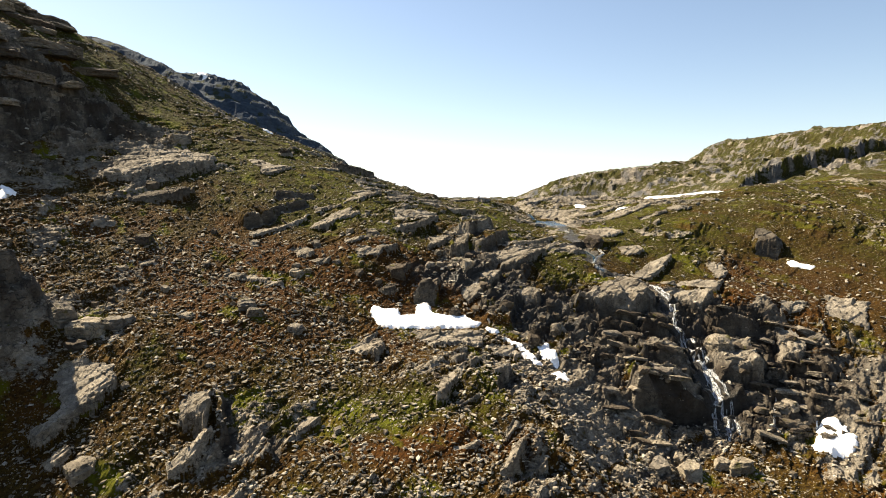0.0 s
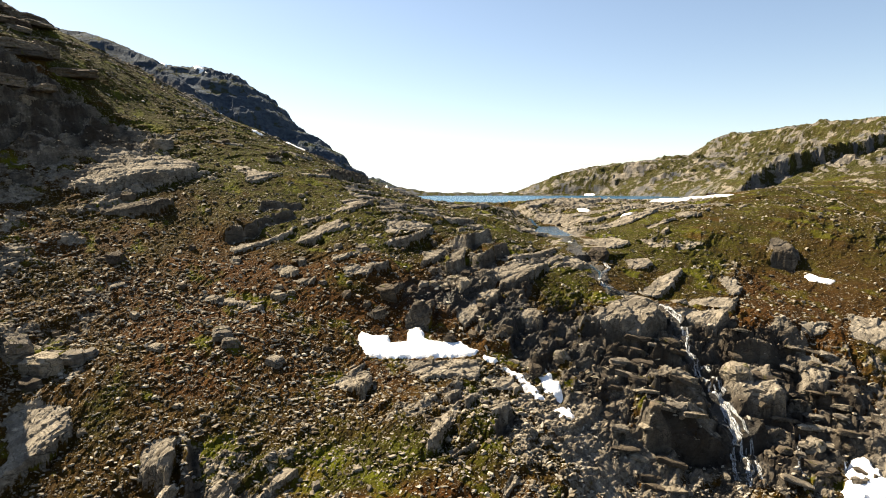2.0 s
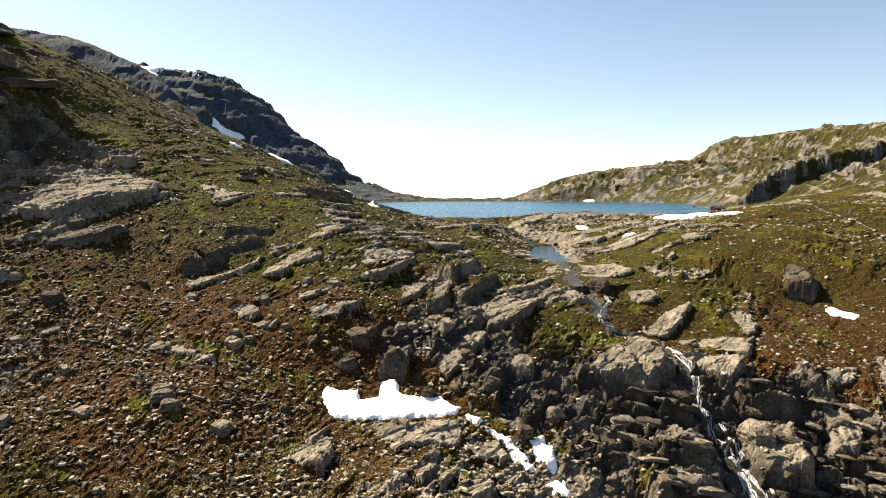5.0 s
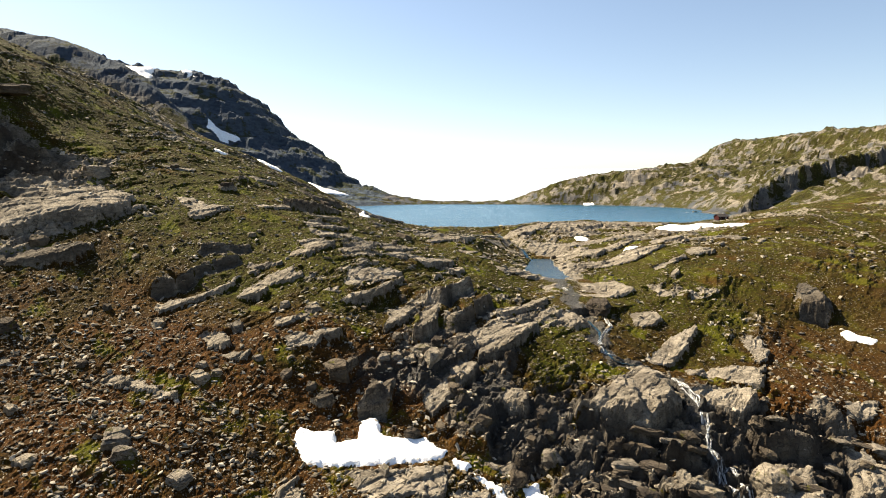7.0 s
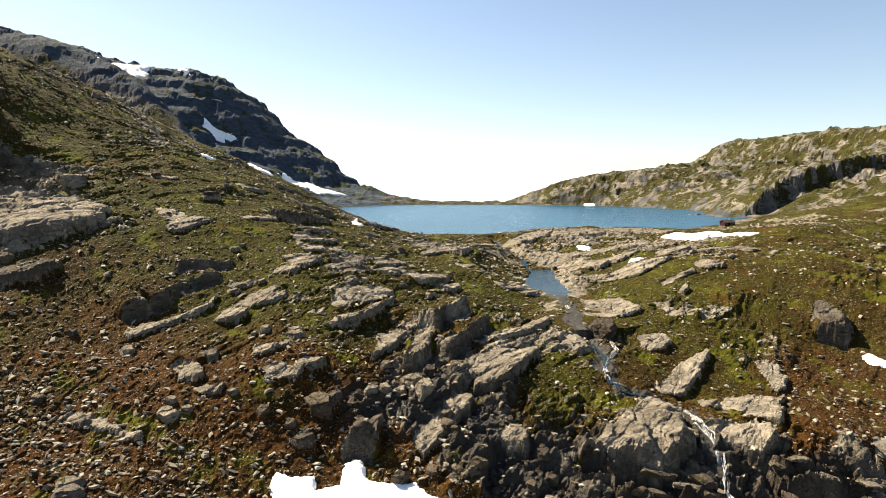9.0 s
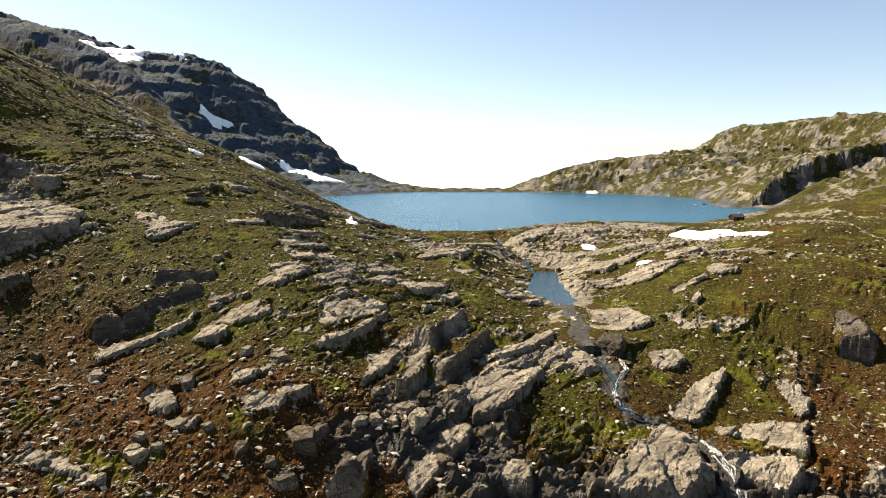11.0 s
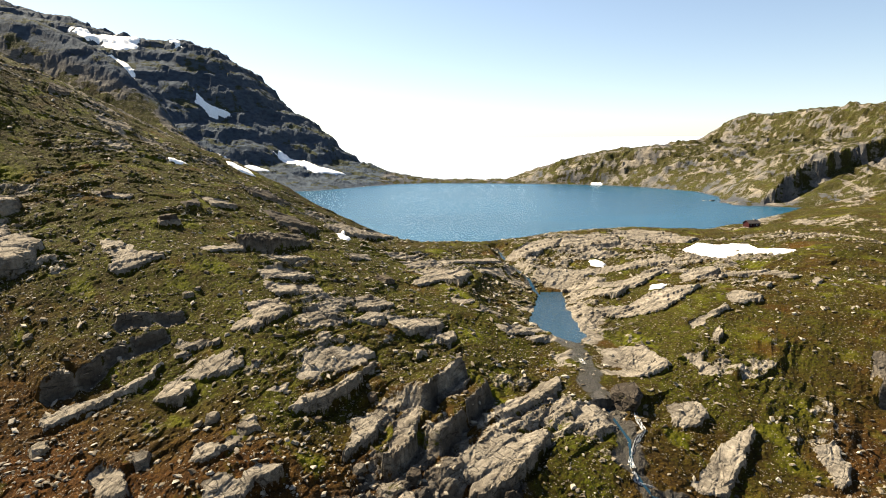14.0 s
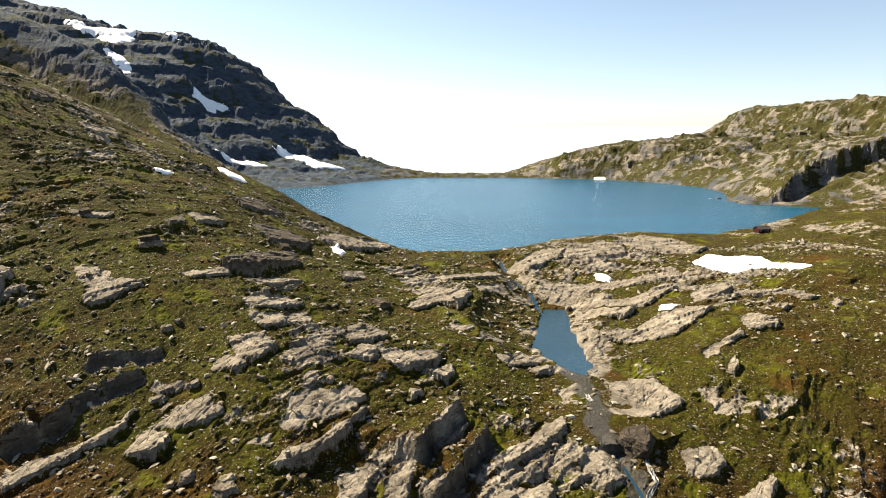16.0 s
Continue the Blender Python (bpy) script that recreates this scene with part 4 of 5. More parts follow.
    h = h + np.clip(1.4 * chasm + 0.5 * gully, 0, 1) * (1 - 0.8 * bare) * (2.4 * (step(0.55, 0.8, bg) - bg) + 0.8 * (step(0.5, 0.75, bt) - bt))
    # far cliffs
    farm = step(420, 600, y) * step(3, 26, base)
    rough = fbm(x / 60, y / 60, 4)
    west_w = step(0, 60, -x)
    terr = (base + 16 * rough) / 26
    tf = terr - np.floor(terr)
    fine = (base + 8 * fbm(x / 32, y / 32, 3) + 0.06 * x) / 8.5
    tg = fine - np.floor(fine)
    h = h + farm * ((5 + 3 * west_w) * rough + (4 + 3.5 * west_w) * (step(0.2, 0.5, tf) - tf) + (4.2 - 2.4 * west_w) * (step(0.25, 0.6, tg) - tg))
    h = h + farm * ((0.7 + 0.9 * west_w) * plates(x, y, 70, 46, 20, 37)[0] + 0.7 * plates(x, y, 60, 17, 9, 41)[0] + (0.4 + 1.0 * west_w) * (np.abs(fbm(x / 16, y / 22, 3)) - 0.35))
    h = h + 3.2 * np.clip(fbm(x / 19, y / 19, 4) + 0.2, 0, 1) * step(640, 740, y) * (1 - step(3, 26, base)) * step(2, 16, shore)
    h = h * (0.35 + 0.65 * step(0, 25, np.abs(shore)))
    z = base + h
    # water
    sd, along = line_distance(x, y, STREAM)
    sd = np.abs(sd) + 1.5 * perlin(x / 6, y / 6) + 0.7 * perlin(x / 2, y / 2)
    bed = np.interp(along, STREAM_RUN, STREAM_Z)
    z = np.minimum(z, np.maximum(z - 6, bed + 0.42 * np.clip(sd - 0.4, 0, 99) + 0.05 * np.clip(sd - 0.4, 0, 99) ** 2))
    pool_d = outline_distance(x, y, POOL_SHORE) + 0.8 * perlin(x / 4, y / 4)
    z = np.where(pool_d < 25, np.maximum(z, POOL_Z + 0.2 - 0.16 * np.clip(pool_d, 0, 25)), z)
    z = np.where(pool_d < 16, np.minimum(z, POOL_Z + 0.3 + 0.17 * np.clip(pool_d, 0, 16) + 0.3 * p2 + 0.006 * np.clip(pool_d, 0, 16) ** 2.4), z)
    z = np.where(pool_d < 0, np.minimum(z, POOL_Z - 0.15 * np.clip(-pool_d, 0.3, 6)), z)
    land = np.clip(shore / 9, 0, 1)
    beach = 0.12 + np.maximum(z, 0.9) * land
    z = np.where(shore > 9, z, np.where(shore > 0, beach, -0.12 * np.clip(-shore, 0, 60) - 0.05))
    crest_of = np.maximum(np.maximum(big * (fb > 0.25), flat * right), mid * (fm > 0.3) * 0.9)
    rock = expose * 0.55 + 0.45 * crest_of * m + 0.35 * steep
    rock = rock - 0.28 * bump_at(x, y, 118, 215, 32, 48, 0) - 0.25 * bump_at(x, y, -95, 262, 40, 34, 0)
    rock = np.maximum(rock - 0.22, np.maximum(0.98 * bare, 0.95 * ledge_bare))
    wet = np.exp(-(sd / 1.9) ** 2) * (y < 250) + 0.75 * chasm * step(-0.2, 0.5, fbm(x / 12, y / 12, 3)) + 0.6 * gully
    wet = wet + 0.7 * np.exp(-(sd / 1.8) ** 2) + 0.8 * (shore < 1.2) * (shore > -3)
    wet = wet * (1 - 0.8 * bare * (y < 180))
    rock = rock + 0.22 * np.exp(-((sd - 3) / 7) ** 2) * step(170, 200, y) * (fbm(x / 8, y / 8, 2) > -0.25)
    # shade painted into cliff, knoll, chasm and gully, over rock partly dark itself
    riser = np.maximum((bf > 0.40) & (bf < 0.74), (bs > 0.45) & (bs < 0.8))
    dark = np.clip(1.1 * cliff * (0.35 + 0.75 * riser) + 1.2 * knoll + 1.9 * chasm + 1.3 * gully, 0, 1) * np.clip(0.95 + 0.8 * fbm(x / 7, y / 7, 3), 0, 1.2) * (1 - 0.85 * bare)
    # scarp faces get their shade as darker rock; dark-flagged backs are dimmed too
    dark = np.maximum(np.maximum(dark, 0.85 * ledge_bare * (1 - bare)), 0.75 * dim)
    # the far mountain's shade, painted as darker rock
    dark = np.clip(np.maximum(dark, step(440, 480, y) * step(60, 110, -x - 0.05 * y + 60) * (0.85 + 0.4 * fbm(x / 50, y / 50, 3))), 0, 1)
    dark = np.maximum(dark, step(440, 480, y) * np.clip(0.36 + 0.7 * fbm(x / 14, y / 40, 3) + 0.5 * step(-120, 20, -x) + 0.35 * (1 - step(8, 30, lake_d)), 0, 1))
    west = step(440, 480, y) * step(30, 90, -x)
    rock = rock + west * (0.26 + 0.35 * fbm(x / 22, y / 16, 4) + 0.42 * (np.abs(tf - 0.35) < 0.2) + 0.15 * (np.abs(tg - 0.42) < 0.2)) + step(440, 480, y) * (1 - west) * (0.06 + 0.6 * fbm(x / 6 + 4, y / 22, 4) + 0.26 * (np.abs(tg - 0.42) < 0.2)) + step(440, 480, y) * 0.12 * (1 - step(8, 40, lake_d))
    rock = rock + 0.12 * step(440, 480, y) * step(120, 220, -x)
    green = 0.40 + 0.50 * step(-60, 40, y - 200 + 0.3 * x) - 0.55 * bump_at(x, y, -20, 160, 60, 22, 12) + 0.25 * fbm(x / 13 + 7, y / 13, 3)
    green = green + 0.45 * step(15, 60, -x - 0.2 * (y - 250)) * step(195, 225, y) * step(-0.5, 0.3, fbm(x / 17, y / 17, 3))
    green = green + 0.7 * bump_at(x, y, -38, 250, 48, 62) + 0.45 * bump_at(x, y, -8, 112, 26, 12) + 0.6 * bump_at(x, y, 33, 176, 7, 10, -30) + 0.5 * bump_at(x, y, 84, 214, 24, 24) - 0.1 * bump_at(x, y, 112, 205, 40, 55)
    rust = 0.75 * bump_at(x, y, 105, 178, 22, 26) + 0.6 * bump_at(x, y, -40, 150, 30, 16, 15) * (fbm(x / 10, y / 10, 2) > 0.1) - 0.15
    rust = rust + 0.5 * bump_at(x, y, -5, 104, 14, 7)
    scree = 0.15 + 0.6 * bump_at(x, y, -85, 150, 28, 45, -20) + 0.5 * bump_at(x, y, -15, 125, 60, 20) + 0.5 * bump_at(x, y, 38, 118, 24, 22) + 0.25 * fbm(x / 20, y / 20, 2)
    scree = scree + 0.6 * bump_at(x, y, -108, 195, 14, 40, -12) + 0.5 * bump_at(x, y, -190, 640, 60, 160, 12) + 0.4 * bump_at(x, y, 275, 520, 30, 22)
    for kind, amount, cx, cy, rx, ry in TURF:
        spot = amount * bump_at(x, y, cx, cy, rx, ry)
        green = green + (spot if kind == "green" else -0.8 * spot)
        rust = rust + (spot if kind == "rust" else -0.5 * spot)
    peat = 0.8 * bump_at(x, y, 114, 190, 20, 24) + 0.35 * bump_at(x, y, 120, 192, 34, 55) + 0.3 * bump_at(x, y, 102, 205, 36, 36) + 0.6 * bump_at(x, y, 85, 176, 22, 14)
    return z, dict(rock=rock, peat=np.clip(peat, 0, 1), dark=dark, far_haze=np.maximum(west, 0.75 * step(440, 480, y)), wet=np.clip(wet, 0, 1), green=green, rust=np.clip(rust, 0, 1), scree=np.clip(scree, 0, 1))


# TERRAIN END


HX, HY = np.arange(-190, 185, 0.75), np.arange(85, 400, 0.75)
HZ = terrain(*np.meshgrid(HX[:, None].ravel(), HY, indexing="ij"))[0]


def height(x, y):
    """The ground's height at one place."""
    if not (HX[0] < x < HX[-1] and HY[0] < y < HY[-1]):
        return float(terrain(np.array([float(x)]), np.array([float(y)]))[0][0])
    fx, fy = (x - HX[0]) / 0.75, (y - HY[0]) / 0.75
    i, j = min(max(int(fx), 0), len(HX) - 2), min(max(int(fy), 0), len(HY) - 2)
    s, t = fx - i, fy - j
    return float(HZ[i, j] * (1 - s) * (1 - t) + HZ[i + 1, j] * s * (1 - t) + HZ[i, j + 1] * (1 - s) * t + HZ[i + 1, j + 1] * s * t)


def grid_mesh(name, x, y, z, masks, closed):
    """A sheet from arrays of rings by spokes."""
    rows, cols = x.shape
    me = bpy.data.meshes.new(name)
    me.vertices.add(rows * cols)
    me.vertices.foreach_set("co", np.stack([x, y, z], -1).ravel())
    i = np.arange(rows * cols).reshape(rows, cols)
    nxt = np.roll(i, -1, 1) if closed else i[:, 1:]
    cur = i if closed else i[:, :-1]
    quads = np.stack([cur[:-1], nxt[:-1], nxt[1:], cur[1:]], -1).reshape(-1, 4)
    me.loops.add(quads.size)
    me.loops.foreach_set("vertex_index", quads.ravel())
    me.polygons.add(len(quads))
    me.polygons.foreach_set("loop_start", np.arange(len(quads)) * 4)
    me.polygons.foreach_set("loop_total", np.full(len(quads), 4))
    me.polygons.foreach_set("use_smooth", np.zeros(len(quads), bool))
    me.update(calc_edges=True)
    for key, v in masks.items():
        a = me.attributes.new(key, 'FLOAT', 'POINT')
        a.data.foreach_set("value", np.ravel(v).astype(np.float32))
    return me


def build_ground():
    rings = np.concatenate([np.linspace(0.01, 49, 34), 50 * np.exp(np.arange(0, math.log(330 / 50), 0.0027)), 330 * np.exp(np.arange(0, math.log(1900 / 330), 0.006)), [2100, 2500, 3200, 4200]])
    spokes = np.radians(np.concatenate([np.arange(-58, -47, 0.3), np.arange(-47, 47, 0.135), np.arange(47, 58, 0.3), np.arange(58, 302, 2.0)]))
    r, a = np.meshgrid(rings, spokes, indexing="ij")
    x, y = 10 + r * np.sin(a), 40 + r * np.cos(a)
    z, masks = terrain(x, y)
    z = z - np.clip(r - 1700, 0, 400) * 0.6
    me = grid_mesh("ground", x, y, z, masks, True)
    me.materials.append(GROUND)
    return tagged(new("ground", me), "rough mountain ground of heath, moss and bare gneiss", "ground", kind="structure")


build_ground()


def water_sheet(name, ring, z, mat, label, grow):
    cx, cy = sum(p[0] for p in ring) / len(ring), sum(p[1] for p in ring) / len(ring)
    bm = bmesh.new()
    vs = [bm.verts.new((p[0] + grow * (p[0] - cx) / math.hypot(p[0] - cx, p[1] - cy), p[1] + grow * (p[1] - cy) / math.hypot(p[0] - cx, p[1] - cy), z)) for p in ring]
    f = bm.faces.new(vs)
    if f.normal.z < 0:
        f.normal_flip()
    bmesh.ops.triangulate(bm, faces=[f])
    me = bpy.data.meshes.new(name)
    bm.to_mesh(me)
    bm.free()
    me.materials.append(mat)
    return tagged(new(name, me), label, "water", kind="structure")


water_sheet("water_lake", LAKE_SHORE, 0.0, LAKE, "deep blue mountain lake with wind ripples", 6)
water_sheet("water_pool", POOL_SHORE, POOL_Z, POOL, "dark shallow pool below the lake outlet", 1.5)


def stream_water(line, levels, wide):
    """A narrow run of dark water in its bed."""
    bm = bmesh.new()
    rows = []
    for (ax, ay), (bx, by), za, zb in zip(line, line[1:], levels, levels[1:]):
        n = max(2, int(math.hypot(bx - ax, by - ay) / 0.8))
        ux, uy = (bx - ax) / math.hypot(bx - ax, by - ay), (by - ay) / math.hypot(bx - ax, by - ay)
        for k in range(n):
            t = k / n
            x, y = ax + (bx - ax) * t, ay + (by - ay) * t
            z = min(height(x, y), za + (zb - za) * t) + 0.16
            w = wide * (0.8 + 0.5 * noise.noise((x * 0.3, y * 0.3, 2.0)))
            rows.append([bm.verts.new((x - uy * s * w, y + ux * s * w, z)) for s in (-1, 0, 1)])
    for a, b in zip(rows, rows[1:]):
        for k in (0, 1):
            f = bm.faces.new((a[k], a[k + 1], b[k + 1], b[k]))
            f.smooth = True
    bmesh.ops.recalc_face_normals(bm, faces=bm.faces)
    me = bpy.data.meshes.new("water_stream")
    bm.to_mesh(me)
    bm.free()
    me.materials.append(POOL)
    return tagged(new("water_stream", me), "narrow dark stream running between rocks", "water", kind="structure")


stream_water(STREAM[:5], STREAM_Z[:5], 0.6)
stream_water(STREAM[6:15], STREAM_Z[6:15], 0.36)


# ---- rocks ----
def part_mesh(name, bm, mat):
    me = bpy.data.meshes.new(name)
    bm.to_mesh(me)
    bm.free()
    me.materials.append(mat)
    return me


def rock_mesh(seed, detail, slab, mat):
    """A broken rock about 2 m across: a body split by flat joint faces, its faces then weathered. Slabs have two broad parallel faces."""
    rng = random.Random(seed)
    bm = bmesh.new()
    bmesh.ops.create_cube(bm, size=2.0)
    cuts = [(Vector((rng.uniform(-0.14, 0.14), rng.uniform(-0.14, 0.14), 1)).normalized(), rng.uniform(0.62, 0.75))]
    sides = rng.randint(4, 6)
    turn = rng.uniform(0, 6.28)
    for k in range(sides):
        a = turn + 6.283 * k / sides + rng.uniform(-0.35, 0.35)
        cuts.append((Vector((math.cos(a), math.sin(a), rng.uniform(-0.1, 0.3))).normalized(), rng.uniform(0.66, 0.95)))
    for k in range(3 if slab else 5):
        a, e = rng.uniform(0, 6.28), rng.uniform(0.3, 1.0)
        cuts.append((Vector((math.cos(a) * math.cos(e), math.sin(a) * math.cos(e), math.sin(e))), rng.uniform(0.72, 0.92)))
    for n, h in cuts:
        made = bmesh.ops.bisect_plane(bm, geom=bm.verts[:] + bm.edges[:] + bm.faces[:], plane_co=n * h, plane_no=n, clear_outer=True)
        rim = [g for g in made["geom_cut"] if isinstance(g, bmesh.types.BMEdge)]
        if len(rim) > 2:
            bmesh.ops.edgeloop_fill(bm, edges=rim)
    bmesh.ops.remove_doubles(bm, verts=bm.verts, dist=0.02)
    bmesh.ops.triangulate(bm, faces=bm.faces)
    for k in range(detail):
        long = [e for e in bm.edges if e.calc_length() > 0.7 / 1.7 ** k]
        bmesh.ops.subdivide_edges(bm, edges=long, cuts=1)
        bmesh.ops.triangulate(bm, faces=bm.faces)
    off = Vector((rng.uniform(0, 90), 0, 0))
    bm.normal_update()
    for v in bm.verts:
        q = v.co * 1.9 + off
        d = 0.085 * noise.noise(q) + 0.05 * noise.noise(q * 2.7) + 0.03 * noise.noise(q * 6.1)
        v.co += v.normal * (d - (0.05 if abs(noise.noise(q * 0.9 + Vector((0, 7, 0)))) < 0.05 else 0))
    return part_mesh("rock", bm, mat)


BLOCKS = [rock_mesh(s, 3, False, PALE_ROCK) for s in range(7)]
SLABS = [rock_mesh(20 + s, 4, True, PALE_ROCK) for s in range(6)]
DARK_BLOCKS = [rock_mesh(40 + s, 3, False, DARK_ROCK) for s in range(5)]
DARK_SLABS = [rock_mesh(60 + s, 3, True, DARK_ROCK) for s in range(5)]
LOOSE = [rock_mesh(80 + s, 2, s % 3 == 0, PALE_ROCK if s % 2 else DARK_ROCK) for s in range(10)]
pick = random.Random(5)


def slope_turn(x, y, reach=3.0):
    """The turn that lays a thing on the slope of the open ground."""
    dx = (height(x + reach, y) - height(x - reach, y)) / (2 * reach)
    dy = (height(x, y + reach) - height(x, y - reach)) / (2 * reach)
    return Vector((-dx, -dy, 1)).normalized()


def rock(kinds, x, y, wide, deep, high, turn, label, category="boulder", group="", sink=0.3, lean=0.6, name="boulder"):
    """A rock of that width, depth and height, turned by degrees and half laid on the slope, sunk into the ground."""
    ob = new(name, pick.choice(kinds))
    up = Vector((0, 0, 1)).lerp(slope_turn(x, y, max(1.5, wide / 2)), lean).normalized()
    q = up.to_track_quat('Z', 'Y').to_matrix().to_4x4()
    z = min(height(x, y), height(x, y - deep * 0.3) + 0.25 * deep, height(x - 0.3 * wide, y) + 0.3 * wide)
    ob.matrix_world = Matrix.Translation((x, y, z + high * (0.5 - sink))) @ q @ pose(0, 0, 0, 0, 0, turn) @ Matrix.Diagonal((wide / 1.75, deep / 1.75, high / 1.5, 1))
    return tagged(ob, label, category, group)


def pale_slab(x, y, wide, deep, high, turn=35):
    return rock(SLABS, x, y, wide, deep, high, turn, "pale weathered gneiss slab rising from the turf", "rock slab", sink=0.42, lean=0.85, name="rock_slab")


def pale_block(x, y, wide, deep, high, turn=20):
    return rock(BLOCKS, x, y, wide, deep, high, turn, "pale angular boulder resting on the heath", "boulder")


def dark_block(x, y, wide, deep, high, turn=20):
    return rock(DARK_BLOCKS, x, y, wide, deep, high, turn, "dark grey boulder in the wet gully", "boulder")


def dark_slab(x, y, wide, deep, high, turn=35):
    return rock(DARK_SLABS, x, y, wide, deep, high, turn, "dark fractured rock ledge beside the waterfall", "rock ledge", sink=0.35, lean=0.4, name="rock_ledge")


# ROCKS
pale_block(-33.9, 169.1, 3.1, 2.5, 2.0, 57)
pale_block(-26.9, 159.0, 1.8, 1.5, 1.2, 23)
pale_block(-51.4, 172.0, 3.1, 2.5, 1.3, 27)
pale_block(-35.8, 153.7, 3.1, 2.5, 2.0, 13)
pale_block(-33.3, 155.0, 1.8, 1.5, 1.2, 19)
pale_block(-1.0, 165.2, 2.9, 2.3, 1.8, 48)
pale_block(-3.4, 164.3, 2.6, 2.1, 1.7, 34)
pale_block(1.9, 166.2, 2.1, 1.7, 1.3, 29)
pale_block(6.4, 165.4, 3.9, 3.1, 2.3, 20)
pale_block(4.2, 168.5, 3.6, 2.9, 1.5, 14)
pale_block(-1.4, 171.3, 1.9, 1.6, 1.2, 9)
dark_block(-11.8, 159.6, 5.0, 4.0, 3.0, 5)
dark_block(-16.1, 156.1, 2.2, 1.7, 1.4, 40)
dark_block(-20.9, 156.7, 2.4, 1.9, 1.5, 57)
# low block added in place of a ledge's dark face
dark_block(-4.4, 244.6, 5.4, 4.4, 1.9, 24)
dark_block(47.7, 199.2, 6.7, 5.4, 2.9, 46)
dark_block(-1.3, 187.2, 2.1, 1.7, 1.3, 55)
dark_block(-60.2, 242.1, 4.2, 3.4, 2.1, 3)
dark_block(-34.3, 269.9, 4.6, 3.7, 2.0, 15)
dark_block(-79.0, 248.1, 3.1, 2.5, 2.0, 50)
pale_block(-27.2, 220.2, 1.2, 1.0, 0.8, 58)
pale_block(-20.0, 176.6, 2.6, 2.1, 1.3, 55)
pale_block(-19.4, 174.9, 3.5, 2.8, 1.5, 10)
pale_block(-8.7, 200.5, 1.6, 1.3, 1.0, 30)
pale_block(-43.4, 211.7, 2.1, 1.7, 1.3, 5)
pale_block(-26.2, 177.4, 2.6, 2.1, 1.7, 40)
dark_block(-86.7, 189.4, 4.2, 3.4, 2.2, 40)
dark_block(-71.2, 120.9, 3.9, 3.2, 1.3, 20)
pale_block(-96.0, 231.4, 7.8, 6.4, 4.0, 10)
pale_block(-77.8, 126.7, 6.3, 5.1, 4.3, 45)
pale_block(-71.3, 124.4, 6.4, 5.2, 4.4, 1)
pale_block(-67.5, 126.8, 4.5, 3.7, 2.7, 18)
pale_block(-65.0, 128.3, 3.5, 2.8, 1.8, 42)
pale_block(-57.9, 98.3, 4.7, 3.8, 2.4, 53)
pale_block(-31.5, 133.3, 2.5, 2.1, 1.6, 23)
pale_block(-43.0, 137.0, 3.4, 2.8, 2.2, 14)
pale_block(-40.9, 135.5, 3.1, 2.5, 2.0, 2)
pale_block(65.3, 146.4, 6.0, 4.8, 4.1, 10)
pale_block(47.2, 116.3, 5.7, 4.6, 2.9, 10)
pale_block(46.0, 119.9, 3.3, 2.6, 2.1, 45)
pale_block(40.5, 114.7, 4.8, 3.9, 3.1, 10)
pale_block(74.2, 132.0, 4.0, 3.3, 2.6, 5)
pale_block(31.7, 108.8, 3.3, 2.7, 2.1, 0)
pale_block(54.2, 118.0, 3.3, 2.7, 2.1, 0)
pale_block(56.7, 116.6, 4.3, 3.5, 2.8, 40)
pale_block(-43.7, 139.0, 3.4, 2.7, 2.2, 8)
pale_block(-42.3, 137.6, 2.9, 2.3, 1.8, 17)
pale_block(-36.6, 156.6, 2.0, 1.6, 1.3, 4)
pale_block(-31.3, 133.6, 3.6, 2.9, 1.8, 25)
pale_block(-54.5, 133.6, 3.2, 2.6, 1.4, 55)
pale_block(-36.6, 154.3, 2.4, 2.0, 1.5, 30)
pale_block(27.6, 148.2, 3.4, 2.7, 4.4, 30)
dark_block(-76.8, 162.1, 4.3, 3.5, 2.8, 2)


# SNOW
def snow_patch(ring, cell, label):
    """A lens of old snow lying on the ground inside an outline, with a thick worn rim."""
    xs, ys = [p[0] for p in ring], [p[1] for p in ring]
    gx, gy = np.meshgrid(np.arange(min(xs) - 2 * cell, max(xs) + 3 * cell, cell), np.arange(min(ys) - 2 * cell, max(ys) + 3 * cell, cell), indexing="ij")
    inside = -outline_distance(gx, gy, ring) + 0.55 * cell * perlin(gx / (3.1 * cell), gy / (3.1 * cell))
    reach = 3.2 * cell
    soft = sum(terrain(gx + dx, gy + dy)[0] for dx, dy in ((0, 0), (reach, 0), (-reach, 0), (0, reach), (0, -reach))) / 5
    low = terrain(gx, gy)[0]
    thick = np.clip(inside / (1.6 * cell), 0, 1) ** 0.5 * (0.35 + 0.6 * cell)
    fade = step(0.3 * cell, 3.0 * cell, inside)
    z = np.where(inside > 0, np.maximum(low * (1 - fade) + soft * fade, low - 0.25 * cell) + thick + 0.06 * cell * perlin(gx / 2, gy / 2), low - 0.6 * cell)
    keep = (inside > -1.2 * cell)
    idx = -np.ones(gx.shape, int)
    idx[keep] = np.arange(keep.sum())
    quad = np.stack([idx[:-1, :-1], idx[1:, :-1], idx[1:, 1:], idx[:-1, 1:]], -1).reshape(-1, 4)
    quad = quad[(quad >= 0).all(1)]
    me = bpy.data.meshes.new("snow_patch")
    me.from_pydata(np.stack([gx[keep], gy[keep], z[keep]], -1).tolist(), [], quad.tolist())
    me.polygons.foreach_set("use_smooth", np.ones(len(me.polygons), bool))
    me.materials.append(SNOW)
    return tagged(new("snow_patch", me), label, "snow", "snow patches")


